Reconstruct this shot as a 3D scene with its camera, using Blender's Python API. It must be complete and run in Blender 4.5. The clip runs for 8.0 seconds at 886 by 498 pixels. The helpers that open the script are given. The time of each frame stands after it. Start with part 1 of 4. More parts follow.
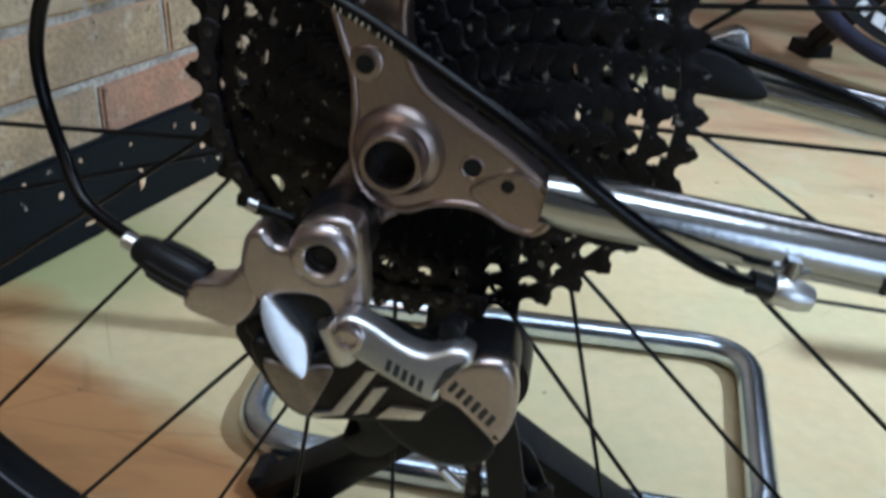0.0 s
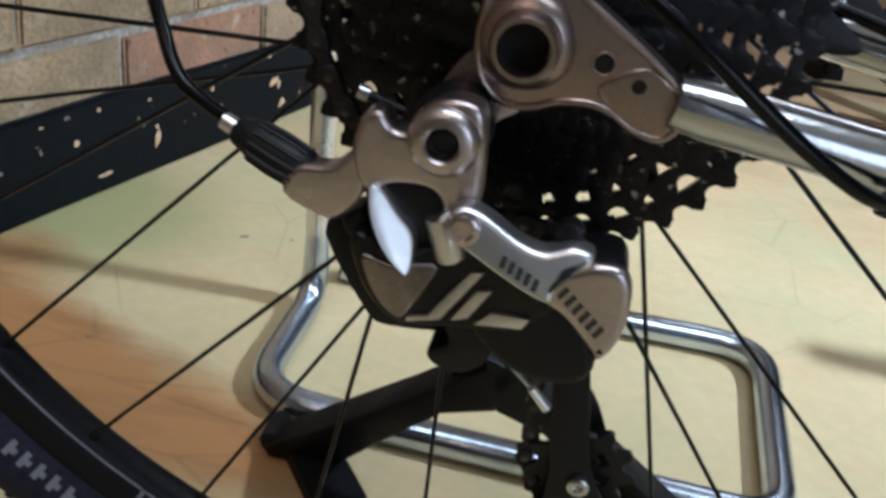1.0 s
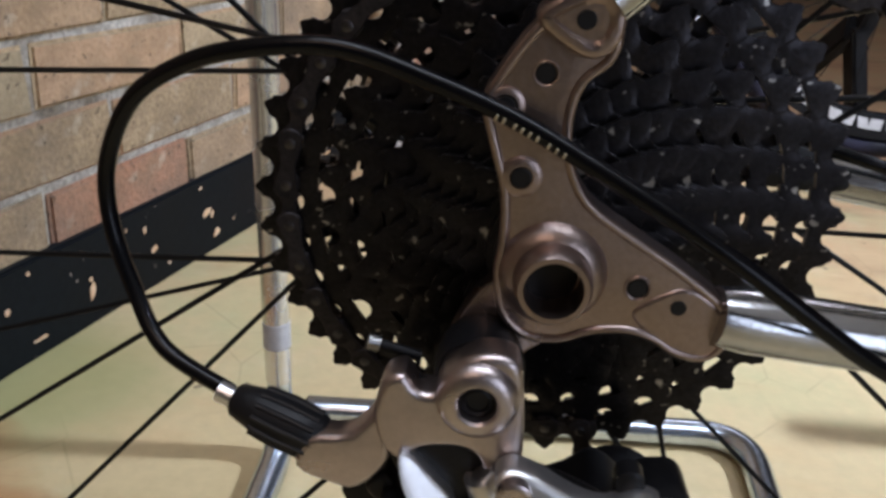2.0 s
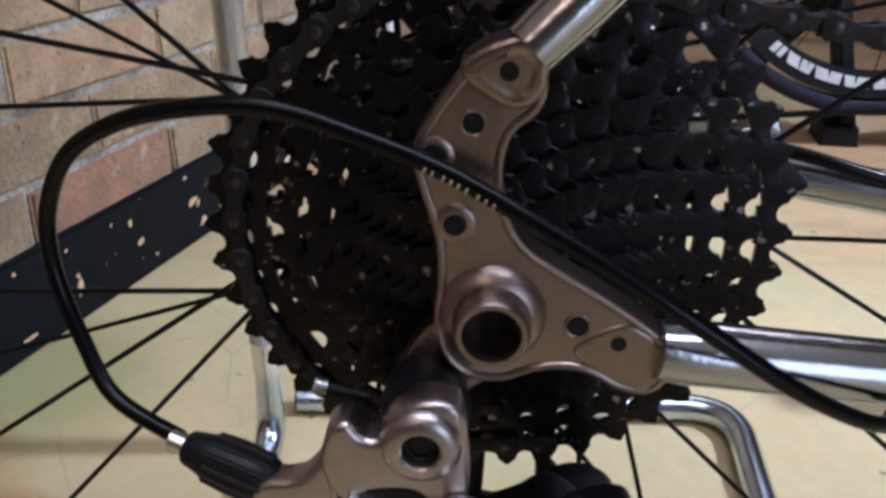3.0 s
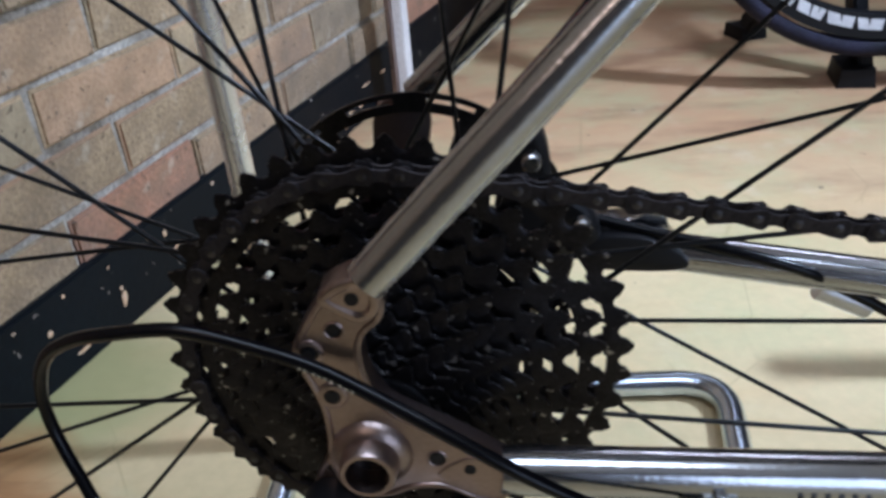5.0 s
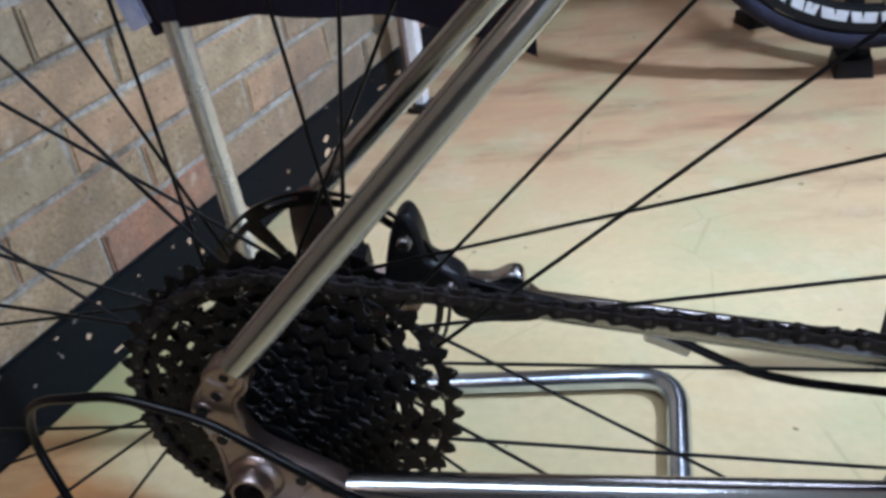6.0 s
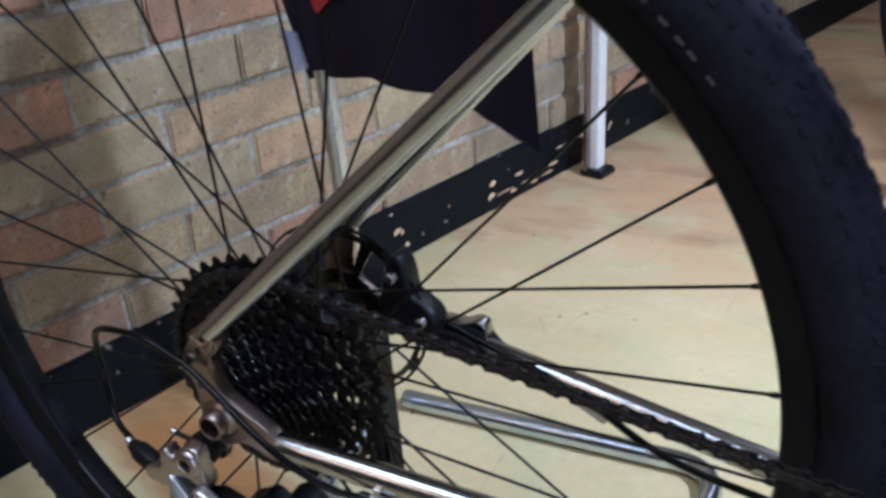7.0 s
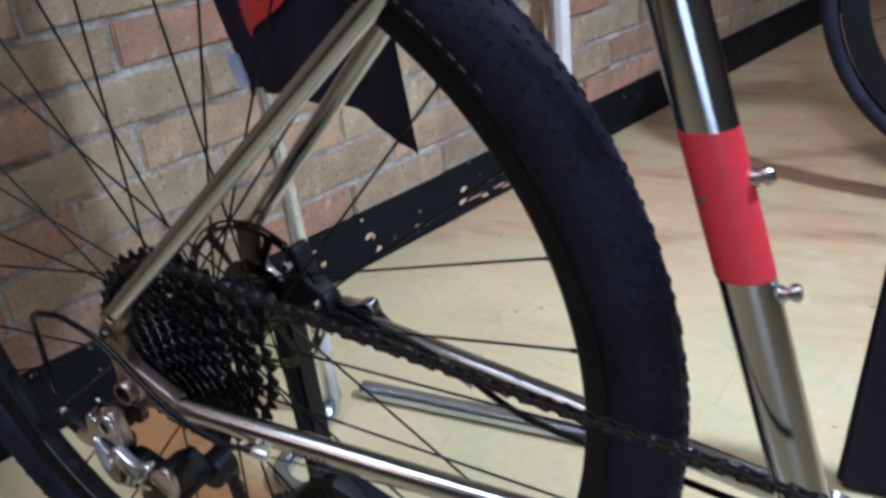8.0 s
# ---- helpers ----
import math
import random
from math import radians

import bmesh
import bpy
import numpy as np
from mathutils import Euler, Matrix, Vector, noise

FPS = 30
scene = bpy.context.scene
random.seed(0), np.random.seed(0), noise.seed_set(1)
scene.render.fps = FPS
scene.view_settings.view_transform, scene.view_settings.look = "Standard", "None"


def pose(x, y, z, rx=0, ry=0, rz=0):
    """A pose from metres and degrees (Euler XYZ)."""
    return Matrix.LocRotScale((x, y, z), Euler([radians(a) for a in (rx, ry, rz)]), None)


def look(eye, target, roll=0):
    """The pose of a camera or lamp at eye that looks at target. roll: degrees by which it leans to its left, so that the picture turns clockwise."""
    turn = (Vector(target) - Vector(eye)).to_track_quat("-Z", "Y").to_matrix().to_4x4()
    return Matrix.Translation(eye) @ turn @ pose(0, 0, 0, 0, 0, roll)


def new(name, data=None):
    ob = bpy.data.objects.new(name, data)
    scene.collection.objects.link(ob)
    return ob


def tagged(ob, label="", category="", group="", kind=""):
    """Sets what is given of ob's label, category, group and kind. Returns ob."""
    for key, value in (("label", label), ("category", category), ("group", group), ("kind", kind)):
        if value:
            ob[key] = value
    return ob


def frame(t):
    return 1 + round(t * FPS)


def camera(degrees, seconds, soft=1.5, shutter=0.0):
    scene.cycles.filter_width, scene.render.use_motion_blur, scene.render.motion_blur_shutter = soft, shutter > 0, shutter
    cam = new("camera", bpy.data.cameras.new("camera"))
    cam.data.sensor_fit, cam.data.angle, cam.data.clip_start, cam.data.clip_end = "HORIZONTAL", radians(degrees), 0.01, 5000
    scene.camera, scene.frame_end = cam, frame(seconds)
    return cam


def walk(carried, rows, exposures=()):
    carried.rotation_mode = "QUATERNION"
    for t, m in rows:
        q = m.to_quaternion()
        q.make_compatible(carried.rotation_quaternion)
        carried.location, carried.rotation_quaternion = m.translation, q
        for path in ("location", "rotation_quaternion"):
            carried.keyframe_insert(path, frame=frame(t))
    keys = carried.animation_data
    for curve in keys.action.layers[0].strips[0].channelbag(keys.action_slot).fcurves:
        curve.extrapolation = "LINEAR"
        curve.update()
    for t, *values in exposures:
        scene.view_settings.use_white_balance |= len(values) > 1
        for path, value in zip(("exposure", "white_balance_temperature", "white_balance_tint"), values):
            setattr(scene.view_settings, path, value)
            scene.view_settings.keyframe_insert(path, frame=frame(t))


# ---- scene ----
cam = camera(53.8, 8.0, soft=3.2, shutter=0.3)
PATH = [
    (0, (0.0442, -0.2915, 0.4526), (-0.0838, 0.6054, -0.0373), 3.59),
    (0.5, (0.0371, -0.2991, 0.4296), (-0.0722, 0.5776, -0.0999), 5.74),
    (1, (0.0133, -0.3021, 0.4192), (-0.0947, 0.6024, -0.0613), 8.50),
    (1.5, (-0.0162, -0.2771, 0.4348), (-0.0768, 0.6657, 0.0241), 5.02),
    (1.7, (-0.0178, -0.2706, 0.4413), (-0.0694, 0.6805, 0.0490), 3.96),
    (2.8, (-0.0072, -0.2612, 0.4565), (-0.0419, 0.6764, 0.0314), 1.53),
    (3, (-0.0037, -0.2587, 0.4642), (-0.0433, 0.6748, 0.0308), 0.85),
    (3.5, (0.0097, -0.2557, 0.4900), (-0.0404, 0.6730, 0.0474), -1.04),
    (4, (0.0202, -0.2501, 0.5124), (-0.0400, 0.6738, 0.0611), -2.64),
    (4.5, (0.0348, -0.2636, 0.5370), (-0.0580, 0.6433, 0.0575), -5.32),
    (5, (0.0515, -0.2800, 0.5488), (-0.0540, 0.6127, 0.0458), -5.05),
    (5.2, (0.0712, -0.2800, 0.5593), (-0.0151, 0.5985, 0.0286), -5.02),
    (6.3, (0.1739, -0.3578, 0.6569), (-0.0654, 0.4963, 0.1333), -9.93),
    (6.5, (0.1950, -0.3663, 0.6652), (-0.0940, 0.4781, 0.1509), -9.97),
    (7, (0.3208, -0.3874, 0.6802), (-0.1102, 0.4248, 0.2160), -3.94),
    (7.5, (0.3888, -0.3970, 0.7108), (-0.0787, 0.4106, 0.2747), -7.73),
    (8, (0.4535, -0.4141, 0.6953), (-0.0103, 0.3884, 0.2459), -6.21),
]
GAIN = [(0, 0.03, 5380, 10), (0.5, 0.04, 5700, 14), (1, 0.06, 5750, 13), (1.5, 0.02, 6250, 19), (3, -0.06, 5750, 22), (3.5, -0.02, 5850, 27), (4.5, 0.02, 5620, 21), (5.2, -0.04, 5420, 18), (6.5, -0.04, 5400, 16), (8, 0.03, 5380, 18)]
walk(cam, [(t, look(eye, target, roll)) for t, eye, target, roll in PATH], GAIN)

# ---- light: a cool strip lamp and a warm lamp under the ceiling of a room ----
world = bpy.data.worlds.new("room_air")
world.use_nodes = True
world.node_tree.nodes["Background"].inputs[0].default_value = (0.75, 0.80, 1.0, 1)
world.node_tree.nodes["Background"].inputs[1].default_value = 0.085
scene.world = world


def area(name, place, target, sx, sy, watts, colour, spread=180):
    data = bpy.data.lights.new(name, "AREA")
    data.shape, data.size, data.size_y = "RECTANGLE", sx, sy
    data.energy, data.color = watts, colour
    data.spread = radians(spread)
    ob = new(name, data)
    ob.matrix_world = look(place, target)
    return ob


area("shaded_light_cool", (1.25, 0.40, 1.55), (0.20, 0.90, 0.1), 0.13, 0.10, 12.5, (0.80, 0.92, 1.0), 84)
area("ceiling_light_white", (0.25, -0.50, 2.45), (0.25, -0.22, 0.3), 1.6, 0.55, 25, (0.85, 0.95, 1.0))
area("ceiling_light_white", (1.20, 2.40, 2.45), (0.9, 2.0, 0.3), 1.2, 0.30, 9, (0.97, 0.97, 1.0))
# unseen cool fill, added to brighten the right side and streak the tubes
area("added_cool_fill", (2.30, -2.97, 1.08), (0.3, 0.0, 0.5), 1.7, 2.0, 26, (0.78, 0.89, 1.0))
area("warm_lamp", (-0.55, -1.70, 2.20), (-0.45, 0.25, 0.1), 0.9, 0.9, 1.0, (1.0, 0.72, 0.50), 70)

# ---- materials ----


def rgb(c):
    return (*c, 1.0)


class Mat:
    """A principled material with two scales of colour variation, roughness variation and bump."""

    def __init__(self, name, base, rough=0.5, metal=0.0, second=None, coarse=8.0, fine=120.0, mix=0.5, bump=0.1, stretch=(1, 1, 1),
                 spread=0.1, per_object=0.0, coat=0.0, spec=0.5, space="Object", bump_dist=0.002):
        m = self.m = bpy.data.materials.new(name)
        m.use_nodes = True
        nt = self.nt = m.node_tree
        self.b = nt.nodes["Principled BSDF"]
        self.out = nt.nodes["Material Output"]
        b = self.b
        b.inputs["Metallic"].default_value = metal
        b.inputs["Coat Weight"].default_value = coat
        b.inputs["Specular IOR Level"].default_value = spec
        tc = self.add("ShaderNodeTexCoord")
        mp = self.add("ShaderNodeMapping")
        mp.inputs["Scale"].default_value = stretch
        nt.links.new(tc.outputs[space], mp.inputs[0])
        self.vec = mp.outputs[0]
        n1, n2 = self.noise(coarse, 4), self.noise(fine, 3)
        self.n1, self.n2 = n1, n2
        second = second or tuple(v * 0.7 for v in base)
        ramp = self.add("ShaderNodeMapRange")
        ramp.inputs[1].default_value, ramp.inputs[2].default_value = 0.5 - mix / 2, 0.5 + mix / 2
        nt.links.new(n1, ramp.inputs[0])
        col = self.mix(ramp.outputs[0], rgb(base), rgb(second))
        speck = self.add("ShaderNodeMapRange")
        speck.inputs[1].default_value, speck.inputs[2].default_value = 0.3, 0.7
        speck.inputs[3].default_value, speck.inputs[4].default_value = 1 - spread, 1 + spread
        nt.links.new(n2, speck.inputs[0])
        val = speck.outputs[0]
        if per_object:
            info = self.add("ShaderNodeObjectInfo")
            r = self.add("ShaderNodeMapRange")
            r.inputs[3].default_value, r.inputs[4].default_value = 1 - per_object, 1 + per_object
            nt.links.new(info.outputs["Random"], r.inputs[0])
            val = self.math("MULTIPLY", val, r.outputs[0])
        self.colour = self.scale(col, val)
        nt.links.new(self.colour, b.inputs["Base Color"])
        rr = self.add("ShaderNodeMapRange")
        rr.inputs[1].default_value, rr.inputs[2].default_value = 0.3, 0.7
        rr.inputs[3].default_value, rr.inputs[4].default_value = max(0.02, rough * 0.8), min(1.0, rough * 1.25)
        nt.links.new(n1, rr.inputs[0])
        nt.links.new(rr.outputs[0], b.inputs["Roughness"])
        if bump:
            bp = self.add("ShaderNodeBump")
            bp.inputs["Strength"].default_value, bp.inputs["Distance"].default_value = bump, bump_dist
            nt.links.new(n2, bp.inputs["Height"])
            nt.links.new(bp.outputs[0], b.inputs["Normal"])

    def add(self, kind):
        return self.nt.nodes.new(kind)

    def noise(self, scale, detail, vec=None, rough=0.55):
        n = self.add("ShaderNodeTexNoise")
        n.inputs["Scale"].default_value, n.inputs["Detail"].default_value, n.inputs["Roughness"].default_value = scale, detail, rough
        self.nt.links.new(vec or self.vec, n.inputs["Vector"])
        return n.outputs["Fac"]

    def math(self, op, a, c):
        n = self.add("ShaderNodeMath")
        n.operation = op
        for k, v in enumerate((a, c)):
            if isinstance(v, (int, float)):
                n.inputs[k].default_value = v
            else:
                self.nt.links.new(v, n.inputs[k])
        return n.outputs[0]

    def step(self, fac, lo, hi):
        r = self.add("ShaderNodeMapRange")
        r.inputs[1].default_value, r.inputs[2].default_value = lo, hi
        self.nt.links.new(fac, r.inputs[0])
        return r.outputs[0]

    def mix(self, fac, a, c):
        n = self.add("ShaderNodeMix")
        n.data_type = "RGBA"
        for k, v in ((0, fac), (6, a), (7, c)):
            if isinstance(v, (int, float, tuple)):
                n.inputs[k].default_value = v
            else:
                self.nt.links.new(v, n.inputs[k])
        return n.outputs[2]

    def scale(self, col, val):
        n = self.add("ShaderNodeMix")
        n.data_type, n.blend_type = "RGBA", "MULTIPLY"
        n.inputs[0].default_value = 1.0
        self.nt.links.new(col, n.inputs[6])
        self.nt.links.new(val, n.inputs[7])
        return n.outputs[2]

    def paint(self, fac, colour):
        """Lay another colour over what is there by a mask."""
        self.colour = self.mix(fac, self.colour, rgb(colour))
        self.nt.links.new(self.colour, self.b.inputs["Base Color"])
        return self


titanium = Mat("brushed_titanium", (0.64, 0.65, 0.66), 0.18, 1.0, (0.45, 0.455, 0.46), 14, 500, bump=0.05, spread=0.05, stretch=(1, 1, 1)).m
smooth_ti = Mat("smooth_titanium", (0.53, 0.54, 0.55), 0.13, 1.0, (0.44, 0.44, 0.45), 14, 500, bump=0.03, spread=0.04).m
plate_ti = Mat("machined_dropout", (0.41, 0.325, 0.295), 0.30, 1.0, (0.31, 0.245, 0.22), 30, 700, bump=0.08, spread=0.08).m
polished = Mat("polished_alloy", (0.88, 0.90, 0.93), 0.36, 1.0, (0.70, 0.69, 0.68), 40, 400, bump=0.03, spread=0.05).m
bright_alloy = Mat("satin_bright_alloy", (0.74, 0.72, 0.71), 0.32, 1.0, (0.52, 0.50, 0.49), 60, 500, bump=0.05, spread=0.08).m
smoked = Mat("smoked_alloy", (0.34, 0.30, 0.28), 0.34, 1.0, (0.09, 0.08, 0.08), 60, 500, bump=0.05, spread=0.1).m
dark_alloy = Mat("dark_alloy", (0.035, 0.032, 0.032), 0.34, 0.8, (0.018, 0.017, 0.017), 60, 500, bump=0.05, spread=0.1).m
silver_paint = Mat("silver_anodised", (0.56, 0.495, 0.485), 0.31, 1.0, (0.43, 0.37, 0.36), 40, 500, bump=0.05, spread=0.06).m
satin_tube = Mat("satin_pale_metal", (0.84, 0.85, 0.86), 0.25, 0.85, (0.70, 0.70, 0.70), 15, 300, bump=0.05, spread=0.06).m
chrome = Mat("chromed_tube", (0.66, 0.74, 0.84), 0.22, 1.0, (0.47, 0.54, 0.63), 18, 220, bump=0.04, spread=0.08).m
steel = Mat("bright_steel", (0.6, 0.6, 0.6), 0.25, 1.0, (0.4, 0.4, 0.4), 60, 500, bump=0.03).m
cog_k = Mat("black_steel_cog", (0.030, 0.028, 0.030), 0.36, 0.9, (0.014, 0.013, 0.015), 40, 700, bump=0.08, spread=0.3)
# pale flecks in the colour imitate sparkling highlights on the teeth
cog_k.paint(cog_k.math("MULTIPLY", cog_k.step(cog_k.noise(260, 2), 0.66, 0.72), 0.8), (0.42, 0.40, 0.37))
cog_black = cog_k.m
cog_worn = Mat("worn_tooth_flank", (0.44, 0.42, 0.41), 0.28, 1.0, (0.02, 0.02, 0.02), 320, 900, mix=0.2, bump=0.06, spread=0.3).m
rotor_steel = Mat("rotor_steel", (0.15, 0.145, 0.14), 0.3, 1.0, (0.06, 0.057, 0.055), 60, 900, bump=0.06, spread=0.2).m
cog_edge = Mat("worn_steel_cog", (0.085, 0.078, 0.07), 0.3, 0.9, (0.03, 0.027, 0.025), 60, 900, bump=0.06, spread=0.3).m
pin_steel = Mat("chain_pin_steel", (0.11, 0.105, 0.11), 0.36, 1.0, (0.06, 0.058, 0.06), 200, 800, bump=0.05, spread=0.3).m
chain_mat = Mat("oily_chain_steel", (0.060, 0.053, 0.055), 0.50, 0.8, (0.022, 0.019, 0.019), 90, 800, bump=0.1, spread=0.3, per_object=0.2).m
black_plastic = Mat("black_plastic", (0.008, 0.008, 0.009), 0.42, 0.0, (0.005, 0.005, 0.006), 30, 400, bump=0.08, spec=0.3).m
black_alloy = Mat("black_anodised_alloy", (0.008, 0.008, 0.009), 0.40, 0.0, (0.005, 0.005, 0.006), 40, 600, bump=0.05, spec=0.25).m
cable_black = Mat("cable_housing", (0.0035, 0.0038, 0.0048), 0.20, 0.0, (0.002, 0.002, 0.003), 30, 300, bump=0.03, spec=0.22).m
rubber = Mat("tyre_rubber", (0.007, 0.007, 0.009), 0.55, 0.0, (0.022, 0.021, 0.037), 17, 250, bump=0.25, spread=0.25, spec=0.09).m
rim_black = Mat("matt_black_rim", (0.006, 0.006, 0.007), 0.40, 0.0, (0.008, 0.008, 0.009), 20, 400, bump=0.05, spec=0.14).m
spoke_black = Mat("black_spoke", (0.012, 0.012, 0.013), 0.35, 0.5, (0.008, 0.008, 0.008), 50, 300, bump=0, spec=0.25).m
stand_black = Mat("black_powder_coat", (0.007, 0.007, 0.008), 0.55, 0.0, (0.004, 0.004, 0.005), 18, 500, bump=0.12, spread=0.2, spec=0.18).m
white_print = Mat("white_print", (0.55, 0.55, 0.57), 0.5, 0.0, (0.4, 0.4, 0.42), 60, 500, bump=0).m
grey_print = Mat("grey_print", (0.17, 0.17, 0.19), 0.45, 0.0, None, 60, 500, bump=0).m
pale_print = Mat("pale_yellow_print", (0.60, 0.52, 0.34), 0.5, 0.0, None, 60, 500, bump=0).m
dark_print = Mat("dark_print", (0.03, 0.03, 0.03), 0.5, 0.0, None, 60, 500, bump=0).m
red_tape = Mat("red_tape", (0.78, 0.045, 0.06), 0.5, 0.0, (0.7, 0.035, 0.05), 20, 200, bump=0.1, spread=0.06).m
cloth_black = Mat("black_cloth", (0.017, 0.0135, 0.022), 0.9, 0.0, (0.023, 0.018, 0.030), 10, 900, bump=0.3, spread=0.25, spec=0.1).m
cloth_red = Mat("red_cloth_print", (0.62, 0.03, 0.03), 0.7, 0.0, (0.5, 0.02, 0.02), 20, 900, bump=0.2).m
cloth_white = Mat("white_cloth_print", (0.6, 0.62, 0.66), 0.75, 0.0, None, 20, 900, bump=0.2).m
tag_blue = Mat("blue_tag", (0.34, 0.40, 0.68), 0.6, 0.0, (0.62, 0.66, 0.78), 60, 300, bump=0.1).m
post_white = Mat("white_enamel_post", (0.72, 0.70, 0.68), 0.4, 0.0, (0.55, 0.52, 0.5), 12, 200, bump=0.05).m
wall_paint = Mat("plain_wall_paint", (0.20, 0.178, 0.162), 0.8, 0.0, (0.16, 0.142, 0.128), 3, 80, bump=0.1, space="Object").m
ceiling_paint = Mat("ceiling_paint", (0.75, 0.72, 0.68), 0.9, 0.0, (0.7, 0.67, 0.62), 3, 80, bump=0.1).m
mortar = Mat("mortar", (0.45, 0.42, 0.37), 0.9, 0.0, (0.17, 0.14, 0.105), 15, 160, mix=0.36, bump=0.7, spread=0.35, bump_dist=0.004).m
chip_wood = Mat("bare_wood_chip", (0.55, 0.30, 0.13), 0.7, 0.0, (0.7, 0.55, 0.4), 150, 600, bump=0.2).m


def make_brick_material(name, first, second, ruddy):
    k = Mat(name, first, 0.85, 0.0, second, 13, 170, bump=0.6, spread=0.30, per_object=0.22, space="Object", bump_dist=0.004)
    info = k.add("ShaderNodeObjectInfo")
    geo = k.add("ShaderNodeNewGeometry")
    rnd = k.math("FRACT", k.math("ADD", info.outputs["Random"], geo.outputs["Random Per Island"]), 0)
    red = k.step(rnd, 0.66, 0.86)
    k.paint(k.math("MULTIPLY", red, ruddy), (0.43, 0.235, 0.14))
    olive = k.step(rnd, 0.34, 0.14)
    k.paint(k.math("MULTIPLY", olive, ruddy * 1.5), (0.28, 0.235, 0.15))
    cloud = k.step(k.noise(24, 4), 0.44, 0.66)
    k.paint(k.math("MULTIPLY", cloud, 0.48), (0.21, 0.15, 0.09))
    pale = k.step(k.noise(32, 5), 0.58, 0.72)
    k.paint(k.math("MULTIPLY", pale, 0.5), (0.55, 0.47, 0.36))
    geo2 = k.add("ShaderNodeNewGeometry")
    soot = k.step(k.noise(5.5, 5, geo2.outputs["Position"], 0.6), 0.46, 0.66)
    k.paint(k.math("MULTIPLY", soot, 0.62), (0.15, 0.115, 0.085))
    pits = k.step(k.noise(85, 3), 0.62, 0.68)
    k.paint(k.math("MULTIPLY", pits, 0.75), (0.07, 0.05, 0.03))
    return k.m


brick_mat = make_brick_material("clay_brick", (0.45, 0.325, 0.195), (0.335, 0.24, 0.135), 0.45)
brick_red = make_brick_material("red_clay_brick", (0.42, 0.215, 0.130), (0.31, 0.150, 0.088), 0.2)


def make_floor_material():
    k = Mat("worn_pale_boards", (0.590, 0.462, 0.268), 0.42, 0.0, (0.520, 0.420, 0.226), 3.1, 70, bump=0.06, spread=0.06, space="Object")
    tc = k.add("ShaderNodeTexCoord")
    mp = k.add("ShaderNodeMapping")
    mp.inputs["Scale"].default_value = (0.9, 3.0, 1.0)
    mp.inputs["Rotation"].default_value = (0, 0, radians(-10))
    k.nt.links.new(tc.outputs["Object"], mp.inputs[0])
    grain = k.step(k.noise(3.2, 6, mp.outputs[0], 0.65), 0.50, 0.75)
    k.paint(k.math("MULTIPLY", grain, 0.30), (0.52, 0.36, 0.20))
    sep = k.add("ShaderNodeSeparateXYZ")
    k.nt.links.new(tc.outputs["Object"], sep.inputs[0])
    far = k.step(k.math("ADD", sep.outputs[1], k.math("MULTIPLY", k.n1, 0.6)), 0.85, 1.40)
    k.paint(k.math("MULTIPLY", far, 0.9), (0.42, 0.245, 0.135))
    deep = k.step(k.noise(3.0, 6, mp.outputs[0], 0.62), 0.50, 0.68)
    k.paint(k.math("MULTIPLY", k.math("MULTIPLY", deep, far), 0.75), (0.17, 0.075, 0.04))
    moss = k.step(k.noise(4.6, 5, None, 0.65), 0.46, 0.66)
    k.paint(k.math("MULTIPLY", moss, 0.5), (0.38, 0.41, 0.22))
    tan = k.step(k.noise(6.3, 5, mp.outputs[0], 0.6), 0.52, 0.70)
    k.paint(k.math("MULTIPLY", tan, 0.32), (0.56, 0.38, 0.19))
    smear = k.step(k.noise(7.5, 6, None, 0.7), 0.55, 0.75)
    k.paint(k.math("MULTIPLY", smear, 0.28), (0.68, 0.64, 0.50))
    vor = k.add("ShaderNodeTexVoronoi")
    vor.feature = "DISTANCE_TO_EDGE"
    vor.inputs["Scale"].default_value = 7.0
    k.nt.links.new(k.vec, vor.inputs["Vector"])
    crack = k.math("MULTIPLY", k.step(vor.outputs["Distance"], 0.012, 0.004), k.step(k.noise(5.5, 2), 0.50, 0.58))
    k.paint(k.math("MULTIPLY", crack, 0.22), (0.20, 0.15, 0.07))
    # long orange band: warm light and shade painted into the boards
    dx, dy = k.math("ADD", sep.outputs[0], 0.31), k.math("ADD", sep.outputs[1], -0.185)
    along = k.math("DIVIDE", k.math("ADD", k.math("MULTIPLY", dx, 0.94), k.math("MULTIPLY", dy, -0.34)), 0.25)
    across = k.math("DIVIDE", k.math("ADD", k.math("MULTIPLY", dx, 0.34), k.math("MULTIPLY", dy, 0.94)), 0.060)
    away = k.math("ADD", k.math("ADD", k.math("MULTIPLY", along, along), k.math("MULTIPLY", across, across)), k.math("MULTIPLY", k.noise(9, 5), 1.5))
    # darker olive patch round (-0.44, 0.42) with a noisy rim
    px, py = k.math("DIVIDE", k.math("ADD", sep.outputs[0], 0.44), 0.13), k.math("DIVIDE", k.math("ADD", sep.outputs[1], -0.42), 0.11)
    olive_patch = k.math("ADD", k.math("ADD", k.math("MULTIPLY", px, px), k.math("MULTIPLY", py, py)), k.math("MULTIPLY", k.noise(7, 5), 1.6))
    k.paint(k.math("MULTIPLY", k.step(olive_patch, 2.6, 1.0), 0.8), (0.29, 0.29, 0.125))
    # soft brown shadow beside the wall, painted into the colour
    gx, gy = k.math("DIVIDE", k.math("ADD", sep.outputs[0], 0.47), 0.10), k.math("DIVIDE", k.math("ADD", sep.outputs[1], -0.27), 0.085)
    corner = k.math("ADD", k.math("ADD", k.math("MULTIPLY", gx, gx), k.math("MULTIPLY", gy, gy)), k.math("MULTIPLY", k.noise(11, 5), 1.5))
